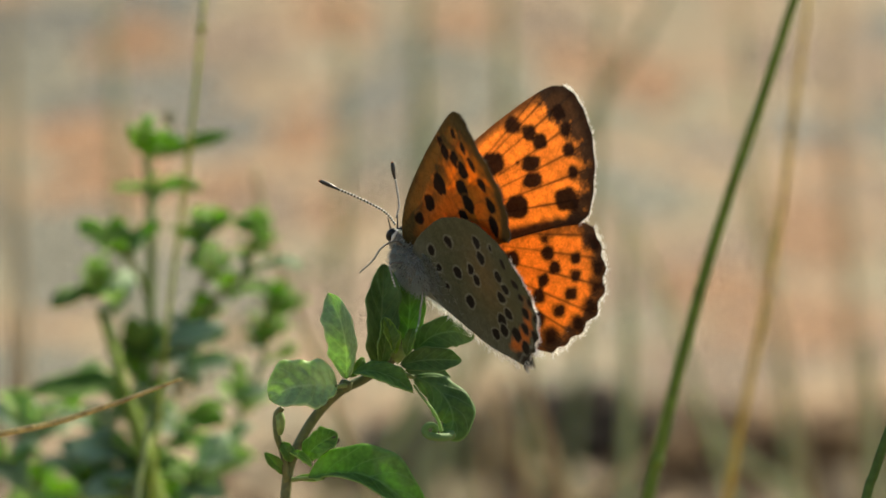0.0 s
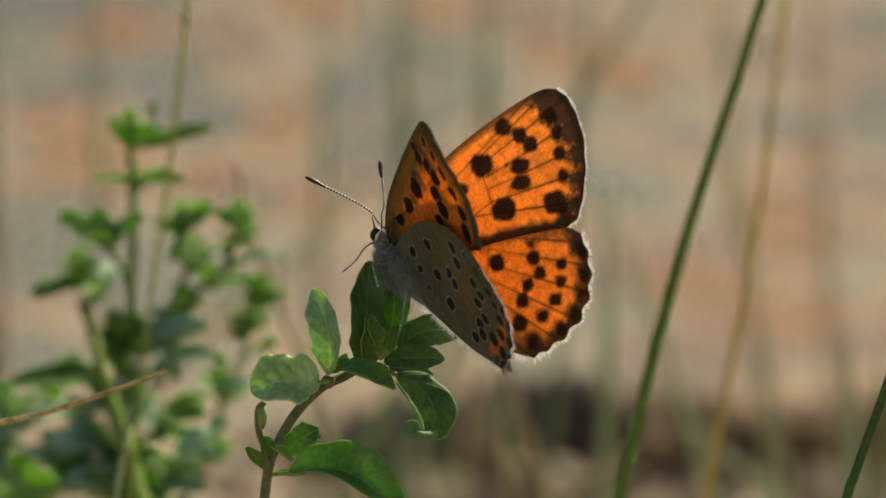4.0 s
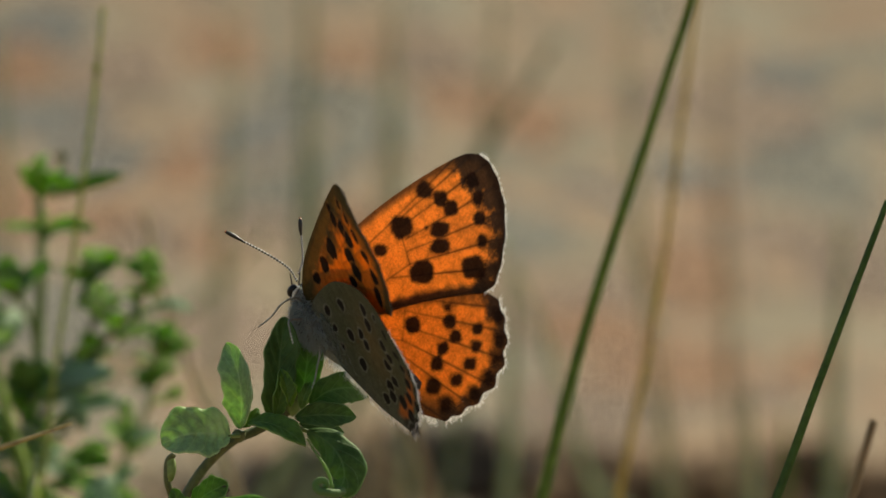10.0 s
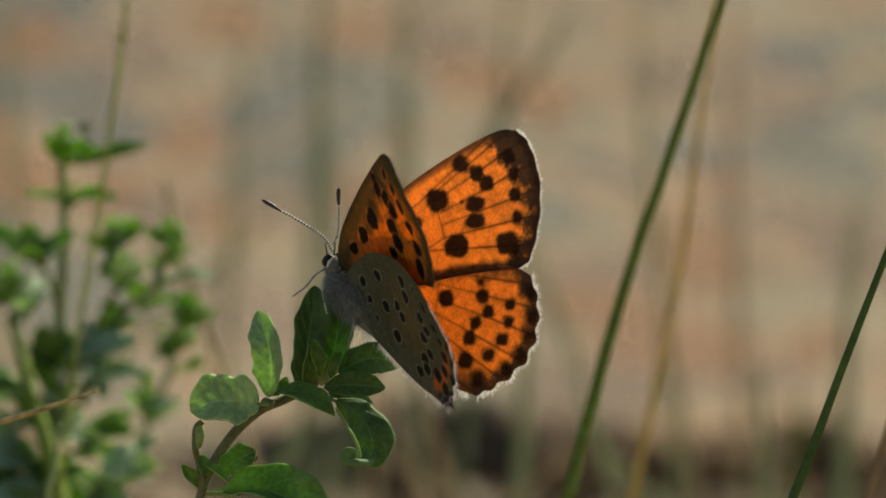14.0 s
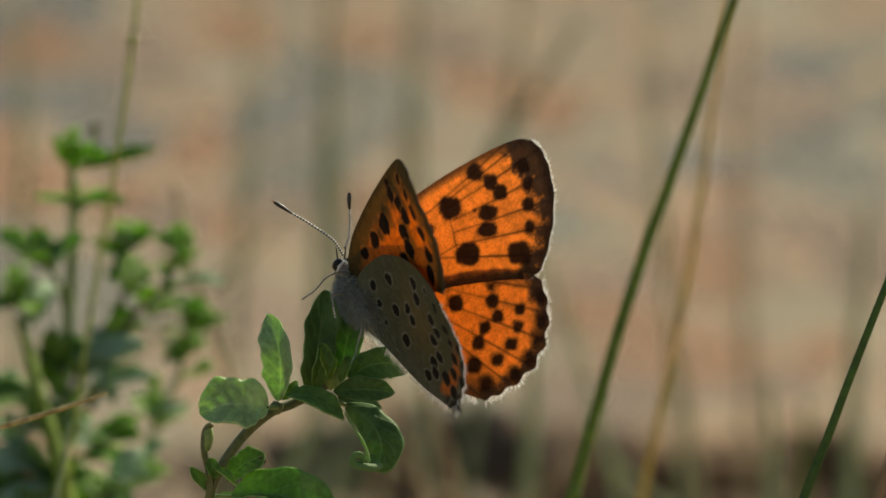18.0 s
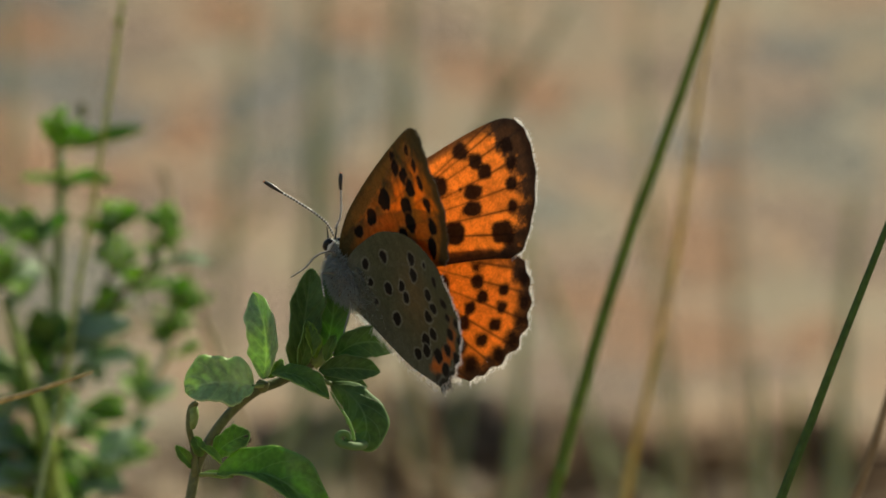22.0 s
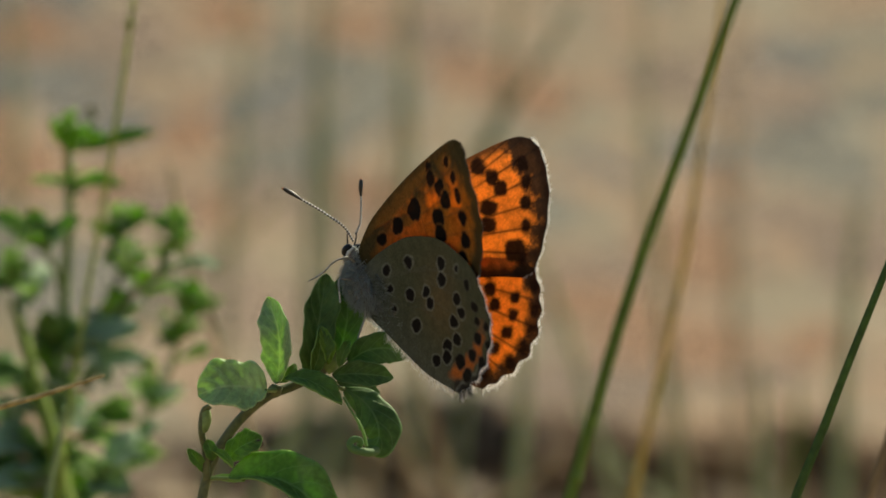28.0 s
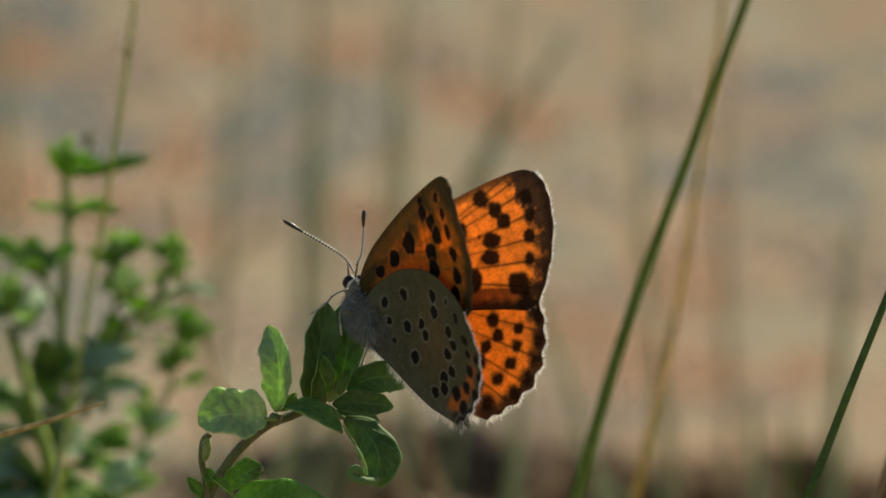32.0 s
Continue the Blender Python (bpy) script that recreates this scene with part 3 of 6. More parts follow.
stalk("grass_stalk", [(-0.02248, 0.06000, 0.10756), (-0.02278, 0.06000, 0.10454), (-0.02330, 0.06000, 0.10101), (-0.02351, 0.06000, 0.09765)], [0.00015, 0.00025, 0.0003, 0.0003], GRASS_PALE, "thin pale green grass shoot in front of the marjoram", flat=0.5)
stalk("straw", [(-0.01807, 0.17000, 0.12763), (-0.01645, 0.17000, 0.12060), (-0.01455, 0.17000, 0.11573), (-0.01266, 0.17000, 0.11086), (-0.01050, 0.17000, 0.10599)], [0.0003, 0.0004, 0.0004, 0.0004, 0.0004], STRAW_PALE, "pale bent straw behind the sprig")
stalk("straw", [(-0.04046, 0.16000, 0.11368), (-0.04004, 0.16000, 0.10837), (-0.03972, 0.16000, 0.10306), (-0.03951, 0.16000, 0.09563)], [0.0002, 0.0007, 0.0009, 0.001], STRAW_BROWN, "blurred brown straw behind the marjoram")
# the small speckled straw that lies across, its tip free
lying = thing("dry_twig", (-0.03686, 0.02000, 0.10598), "speckled ochre dry stalk lying across the marjoram", "twig")
v, f = tube([(-0.01808, 0.02000, 0.11105), (-0.02085, 0.02000, 0.11000), (-0.02358, 0.02000, 0.10903), (-0.02710, 0.02000, 0.10794), (-0.03061, 0.02000, 0.10723), (-0.03686, 0.02000, 0.10598)], [0.00010, 0.00017, 0.00020, 0.00022, 0.00024, 0.00026], n=60, sides=7, origin=(-0.03686, 0.02000, 0.10598))
part("stem", mesh_from("stem", v, f, STRAW_DRY), lying)
prop = [Vector((-0.03686, 0.02000, 0.10598)), Vector((-0.03803, 0.02000, 0.09427))]
v, f = tube([prop[0], prop[1], Vector((prop[1].x - 0.004, prop[1].y, terrain(prop[1].x, 0.02) - 0.003))], [0.00026, 0.0003, 0.0004], n=30, sides=7, origin=prop[0])
part("foot", mesh_from("foot", v, f, STRAW_DRY), lying)

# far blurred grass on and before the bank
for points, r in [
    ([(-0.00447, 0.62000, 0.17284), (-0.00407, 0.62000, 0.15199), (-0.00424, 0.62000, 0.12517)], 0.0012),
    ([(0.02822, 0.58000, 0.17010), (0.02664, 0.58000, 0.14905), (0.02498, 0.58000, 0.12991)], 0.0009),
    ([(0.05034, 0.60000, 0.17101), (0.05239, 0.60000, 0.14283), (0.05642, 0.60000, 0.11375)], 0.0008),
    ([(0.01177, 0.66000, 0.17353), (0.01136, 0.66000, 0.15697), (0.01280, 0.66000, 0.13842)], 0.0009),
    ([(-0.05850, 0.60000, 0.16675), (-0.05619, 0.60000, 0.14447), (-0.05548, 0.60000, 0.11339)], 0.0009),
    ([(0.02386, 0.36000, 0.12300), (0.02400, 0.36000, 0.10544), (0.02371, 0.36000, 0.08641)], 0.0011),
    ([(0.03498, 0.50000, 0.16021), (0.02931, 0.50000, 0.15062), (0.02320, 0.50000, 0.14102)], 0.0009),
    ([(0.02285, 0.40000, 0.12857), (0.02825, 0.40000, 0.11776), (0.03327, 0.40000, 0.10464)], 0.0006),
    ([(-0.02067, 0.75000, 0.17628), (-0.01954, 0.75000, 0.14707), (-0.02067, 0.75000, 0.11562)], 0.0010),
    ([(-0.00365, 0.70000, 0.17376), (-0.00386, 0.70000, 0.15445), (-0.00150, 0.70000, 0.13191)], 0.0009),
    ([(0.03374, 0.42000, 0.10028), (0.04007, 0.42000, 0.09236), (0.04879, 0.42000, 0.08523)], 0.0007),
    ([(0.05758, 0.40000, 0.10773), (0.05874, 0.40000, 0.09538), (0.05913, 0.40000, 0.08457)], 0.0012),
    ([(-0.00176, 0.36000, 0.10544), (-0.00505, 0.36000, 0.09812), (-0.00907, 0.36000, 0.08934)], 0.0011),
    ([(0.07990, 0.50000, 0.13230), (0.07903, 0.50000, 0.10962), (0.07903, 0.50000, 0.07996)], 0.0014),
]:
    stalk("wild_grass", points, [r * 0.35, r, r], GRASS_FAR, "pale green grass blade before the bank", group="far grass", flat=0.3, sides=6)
for points, r in [
    ([(0.02726, 0.30000, 0.09824), (0.02256, 0.30000, 0.09388), (0.01652, 0.30000, 0.08985)], 0.0005),
    ([(0.01030, 0.70000, 0.17376), (0.01137, 0.70000, 0.15445), (0.01030, 0.70000, 0.13191)], 0.001),
    ([(-0.07431, 0.60000, 0.16873), (-0.07480, 0.60000, 0.14344), (-0.07334, 0.60000, 0.11232)], 0.0012),
    ([(0.04501, 0.50000, 0.13404), (0.04850, 0.50000, 0.12183), (0.05286, 0.50000, 0.10264)], 0.0006),
    ([(0.00509, 0.40000, 0.09460), (0.01127, 0.40000, 0.09074), (0.01667, 0.40000, 0.08689)], 0.0006),
    ([(0.07818, 0.75000, 0.17628), (0.07818, 0.75000, 0.14707), (0.08043, 0.75000, 0.11562)], 0.001),
]:
    stalk("straw", points, [r * 0.35, r, r], STRAW_PALE, "pale dry grass blade before the bank", group="far grass", flat=0.3, sides=6)
for points, r in [
    ([(-0.00867, 0.55000, 0.13024), (-0.02066, 0.55000, 0.11732), (-0.03358, 0.55000, 0.10625)], 0.0007),
    ([(0.06299, 0.40000, 0.10464), (0.06337, 0.40000, 0.09538), (0.06222, 0.40000, 0.08457)], 0.0008),
]:
    stalk("wild_grass", points, [r * 0.35, r, r], GRASS, "green grass blade before the bank", group="far grass", flat=0.3, sides=6)

for points, r in [
    ([(0.00571, 0.38000, 0.10353), (0.00910, 0.38000, 0.09526), (0.01173, 0.38000, 0.08549)], 0.0009),
    ([(0.00932, 0.34000, 0.10797), (0.01181, 0.34000, 0.09943), (0.01537, 0.34000, 0.08733)], 0.0009),
]:
    stalk("straw", points, [r * 0.35, r, r], STRAW_BROWN, "brown dry straw before the dark earth", group="far grass", flat=0.3, sides=6)

# ---- marjoram: leaves, buds and stems ----
FRONT = (0, -1, 0.25)


def leaf(parent, base, tip, width, mat, facing=FRONT, sag=0.12, fold=0.25, curl=0.0, wave=0.3, rnd=0.3, name="leaf", mid=None, label="", n=22, teeth=0.0, pucker=0.12):
    """A leaf with a short stalk from base to tip (metres, in the world)."""
    o = parent.matrix_basis.translation
    a, b = Vector(base), Vector(tip)
    if mid is None:
        f = Vector(facing).normalized()
        mid = [a + (b - a) * 0.35 + f * (b - a).length * sag, a + (b - a) * 0.7 + f * (b - a).length * sag * 0.9]
    pts = [a, *[Vector(m) for m in mid], b]
    me = blade_mesh(name, pts, width, mat, facing, fold, curl, wave, rnd, n=n, seed=int(abs(a.x + b.z) * 1e6) % 999, origin=o, teeth=teeth, pucker=pucker)
    return part(name, me, parent, label)


def shoot(parent, points, r0, r1, mat, name="stem", n=24):
    o = (parent.parent or parent).matrix_basis.translation
    v, f = tube(points, [r0, (r0 + r1) / 2, r1], n=n, sides=8, origin=o)
    return part(name, mesh_from(name, v, f, mat), parent)


def bud(parent, at, r, mat, seed=0, up=(0, 0, 1)):
    """A tight cluster of overlapping bracts."""
    o = parent.matrix_basis.translation
    rr = random.Random(seed)
    pieces = []
    for i in range(9):
        a = i * 2.4 + rr.uniform(-0.3, 0.3)
        h = (i / 9 - 0.35) * r * 1.6
        rad = r * (0.75 - 0.4 * abs(i / 9 - 0.3))
        d = Vector((math.cos(a), math.sin(a), 0.8))
        rot = d.to_track_quat("Z", "Y").to_matrix()
        c = Vector(at) - o + Vector((math.cos(a) * rad * 0.6, math.sin(a) * rad * 0.6, h))
        pieces.append(ellipsoid(c.x, c.y, c.z, r * 0.3, r * 0.18, r * 0.55, 0.1, sub=2, rot=rot))
    v, f = joined(*pieces)
    return part("bud", mesh_from("bud", v, f, mat), parent)


root = Vector((-0.01033, 0.00000, 0.09559))
root.z = -0.002
sprig = thing("marjoram_sprig", root, "green marjoram sprig bent over, carrying a butterfly", "plant")
foot = Vector((-0.01052, 0.00000, 0.09893))
shoot(sprig, [root, root.lerp(foot, 0.45), root.lerp(foot, 0.75), root.lerp(foot, 0.9), foot, (-0.01044, 0.00000, 0.10189), (-0.01022, 0.00000, 0.10485), (-0.00970, 0.00000, 0.10670), (-0.00844, 0.00000, 0.10893), (-0.00681, 0.00000, 0.11063), (-0.00527, 0.00050, 0.11143), (-0.00349, 0.00100, 0.11261), (-0.00253, 0.00100, 0.11387)], 0.00038, 0.00030, STEM, n=110)
shoot(sprig, [(-0.01026, 0.00000, 0.10456), (-0.01029, -0.00030, 0.10531), (-0.01050, -0.00050, 0.10672), (-0.01086, -0.00100, 0.10785), (-0.01090, -0.00100, 0.10914), (-0.01049, -0.00100, 0.10962)], 0.00026, 0.0002, STEM, "side_shoot")
v, f = ellipsoid(*(Vector((-0.01067, -0.00100, 0.10866)) - root), 0.00036, 0.00036, 0.0009, 0.3, sub=2)
part("bud", mesh_from("bud", v, f, STEM_GREEN), sprig)
v, f = ellipsoid(*(Vector((-0.00297, 0.00100, 0.11328)) - root), 0.00055, 0.0005, 0.00075, 0.4, seed=2, sub=2)
part("calyx", mesh_from("calyx", v, f, STEM_GREEN), sprig)
v, f = ellipsoid(*(Vector((-0.00637, 0.00000, 0.11104)) - root), 0.0005, 0.0005, 0.00045, 0.4, seed=3, sub=2)
part("node", mesh_from("node", v, f, STEM), sprig)
leaf(sprig, (-0.00634, 0.00000, 0.11150), (-0.00759, 0.00100, 0.11703), 0.00195, LEAF_PALE_LIT, (-0.45, -1, 0.25), mid=[(-0.00630, -0.00030, 0.11314), (-0.00667, -0.00040, 0.11519)], fold=0.7, teeth=0.03, rnd=0.6, n=40)
leaf(sprig, (-0.00619, 0.00000, 0.11159), (-0.00516, 0.00050, 0.11286), 0.00074, LEAF, (0.3, -1, 0.1), fold=0.4, teeth=0.06)
shoot(sprig, [(-0.00636, -0.00060, 0.11108), (-0.00665, -0.00090, 0.11104), (-0.00700, -0.00120, 0.11098)], 0.00016, 0.00013, STEM_GREEN, "leaf_stalk")
leaf(sprig, (-0.00695, -0.00120, 0.11098), (-0.01132, -0.00300, 0.11030), 0.00262, LEAF_PALE_LIT, (0.05, -0.92, 0.36), mid=[(-0.00822, -0.00180, 0.11112), (-0.00980, -0.00270, 0.11098)], fold=0.38, rnd=1.05, teeth=0.015, wave=0.3, n=44)
leaf(sprig, (-0.00439, 0.00100, 0.11217), (-0.00390, 0.00100, 0.11900), 0.00207, LEAF_SHADED, (0.25, -1, 0.0), mid=[(-0.00413, 0.00040, 0.11422), (-0.00398, 0.00040, 0.11665)], fold=0.5, teeth=0.03, rnd=0.7, n=40)
leaf(sprig, (-0.00287, 0.00200, 0.11266), (-0.00284, 0.00300, 0.11894), 0.00237, LEAF, (-0.35, -1, 0.05), mid=[(-0.00231, 0.00180, 0.11473), (-0.00222, 0.00220, 0.11698)], fold=0.45, teeth=0.04, rnd=0.6, n=40)
leaf(sprig, (-0.00411, -0.00100, 0.11239), (-0.00381, -0.00100, 0.11561), 0.00126, LEAF, (0.5, -1, 0.1), fold=0.7, teeth=0.05, n=30)
leaf(sprig, (-0.00307, -0.00100, 0.11315), (-0.00388, -0.00100, 0.11553), 0.00089, LEAF_BRIGHT, (0.3, -1, 0.2), fold=0.7, teeth=0.05)
leaf(sprig, (-0.00239, -0.00100, 0.11307), (-0.00188, -0.00100, 0.11482), 0.00074, LEAF, (-0.3, -1, 0.2), fold=0.6, teeth=0.06)
leaf(sprig, (-0.00189, 0.00060, 0.11337), (0.00202, 0.00060, 0.11413), 0.00200, LEAF_SHADED, (-0.05, -1.0, 0.05), mid=[(-0.00061, 0.00020, 0.11432), (0.00087, 0.00030, 0.11458)], fold=0.3, rnd=0.5, teeth=0.0, wave=0.05, pucker=0.03, n=40)
leaf(sprig, (-0.00278, 0.00000, 0.11242), (0.00123, 0.00020, 0.11268), 0.00163, LEAF_SHADED, (-0.05, -1.0, 0.2), mid=[(-0.00139, -0.00060, 0.11270), (0.00002, -0.00020, 0.11275)], fold=0.35, teeth=0.0, wave=0.05, pucker=0.03, n=40)
leaf(sprig, (-0.00245, 0.00000, 0.11207), (0.00052, 0.00200, 0.11155), 0.00104, LEAF_SHADED, (0.0, -1.0, 0.4), fold=0.35, teeth=0.0, wave=0.05, pucker=0.03, sag=0.05, n=34)
leaf(sprig, (-0.00585, -0.00100, 0.11194), (-0.00196, -0.00300, 0.11071), 0.00148, LEAF, (0.1, -0.85, 0.75), mid=[(-0.00467, -0.00180, 0.11206), (-0.00314, -0.00260, 0.11156)], fold=0.35, rnd=0.5, teeth=0.03, n=34)
curled = leaf(sprig, (-0.00200, 0.00000, 0.11167), (-0.00000, -0.00200, 0.10781), 0.0021, LEAF_SHADED, (-0.25, -1, 0.3), fold=-0.15, curl=-0.25, mid=[(-0.00059, -0.00100, 0.11102), (0.00041, -0.00200, 0.10987), (0.00063, -0.00200, 0.10854)], rnd=1.0, label="curled green leaf with a rolled edge", n=34)
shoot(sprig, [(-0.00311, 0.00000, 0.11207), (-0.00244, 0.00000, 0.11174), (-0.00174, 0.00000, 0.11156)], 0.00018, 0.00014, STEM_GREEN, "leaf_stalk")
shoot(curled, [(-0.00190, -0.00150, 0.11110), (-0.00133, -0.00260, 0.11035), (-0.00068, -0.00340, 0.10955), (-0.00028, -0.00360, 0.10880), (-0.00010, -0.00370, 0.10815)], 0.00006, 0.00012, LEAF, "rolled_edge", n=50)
shoot(curled, [(0.00060, -0.00250, 0.10792), (0.00015, -0.00320, 0.10778), (-0.00040, -0.00360, 0.10780), (-0.00096, -0.00370, 0.10790), (-0.00118, -0.00370, 0.10824), (-0.00094, -0.00370, 0.10855), (-0.00058, -0.00360, 0.10852), (-0.00045, -0.00350, 0.10825), (-0.00066, -0.00340, 0.10812)], 0.00030, 0.00016, LEAF_SHADED, "scroll", n=70)
leaf(sprig, (-0.00917, 0.00000, 0.10596), (-0.00689, -0.00100, 0.10795), 0.00148, LEAF, (0.0, -1, 0.5), mid=[(-0.00847, -0.00060, 0.10694), (-0.00760, -0.00100, 0.10755)], fold=0.3, rnd=0.8, teeth=0.04, n=34)
v, f = ellipsoid(*(Vector((-0.00705, -0.00100, 0.10752)) - root), 0.0003, 0.0002, 0.0003, 0.4, sub=2)
part("withered_tip", mesh_from("withered_tip", v, f, LITTER), sprig)
leaf(sprig, (-0.00990, -0.00100, 0.10607), (-0.01049, -0.00100, 0.10737), 0.00090, LEAF, (0.2, -1, 0.2), fold=0.4, sag=0.1)
leaf(sprig, (-0.01005, -0.00100, 0.10674), (-0.00855, -0.00200, 0.10582), 0.00057, LEAF_BRIGHT, (0, -0.7, 0.8), fold=0.4, sag=0.15)
leaf(sprig, (-0.01022, 0.00000, 0.10515), (-0.01167, -0.00100, 0.10667), 0.00074, LEAF, (-0.2, -1, 0.4), fold=0.5, sag=0.1)
leaf(sprig, (-0.00883, -0.00100, 0.10504), (-0.00088, -0.00400, 0.10172), 0.0027, LEAF, (0.1, -0.85, 0.6), fold=0.85, mid=[(-0.00717, -0.00100, 0.10534), (-0.00492, -0.00300, 0.10523), (-0.00289, -0.00400, 0.10399)], rnd=0.7, n=30)
shoot(sprig, [(-0.01007, 0.00000, 0.10485), (-0.00939, -0.00050, 0.10495), (-0.00872, -0.00100, 0.10504)], 0.00016, 0.00012, STEM_GREEN, "leaf_stalk")
leaf(sprig, (-0.00983, 0.00200, 0.10492), (-0.00789, 0.00200, 0.10484), 0.00049, LEAF, (0.0, -1, 0.6), sag=0.05)

root = Vector((-0.02562, 0.12000, 0.09256))
root.z = terrain(root.x, root.y) - 0.003
bush = thing("marjoram_plant", root, "bushy green marjoram with small leaves and pale buds", "plant")
foot = Vector((-0.02562, 0.12000, 0.09256))
shoot(bush, [root, root.lerp(foot, 0.5), root.lerp(foot, 0.8), foot, (-0.02582, 0.12000, 0.10140), (-0.02562, 0.12000, 0.11023), (-0.02543, 0.12000, 0.11710), (-0.02533, 0.12000, 0.12201), (-0.02562, 0.12000, 0.12692), (-0.02592, 0.12000, 0.12987)], 0.0007, 0.00035, STEM_GREEN, n=90)
shoot(bush, [(-0.02302, 0.10000, 0.09326), (-0.02341, 0.10000, 0.09693), (-0.02409, 0.10200, 0.09999), (-0.02560, 0.10500, 0.10462), (-0.02698, 0.10800, 0.10810), (-0.02839, 0.11300, 0.11184), (-0.02967, 0.11800, 0.11468)], 0.00092, 0.00038, GRASS_FRESH, "side_shoot", n=50)
shoot(bush, [(-0.02547, 0.12000, 0.11514), (-0.02620, 0.11800, 0.11760), (-0.02727, 0.11700, 0.11980)], 0.0003, 0.00022, STEM_GREEN, "side_shoot")
shoot(bush, [(-0.02562, 0.12000, 0.10631), (-0.02390, 0.12300, 0.11116), (-0.02172, 0.12400, 0.11510), (-0.02073, 0.12400, 0.11807), (-0.02088, 0.12400, 0.12203)], 0.0004, 0.00025, STEM, "side_shoot")
shoot(bush, [(-0.02327, 0.12000, 0.10729), (-0.02130, 0.12000, 0.11220), (-0.01958, 0.12000, 0.11588), (-0.01738, 0.12000, 0.11784), (-0.01630, 0.12000, 0.12103)], 0.0004, 0.00025, STEM, "side_shoot")
shoot(bush, [(-0.02320, 0.14000, 0.09144), (-0.01962, 0.14000, 0.10166), (-0.01758, 0.14000, 0.10677), (-0.01604, 0.14000, 0.11085), (-0.01563, 0.14000, 0.11699)], 0.0004, 0.00022, STEM_GREEN, "side_shoot")
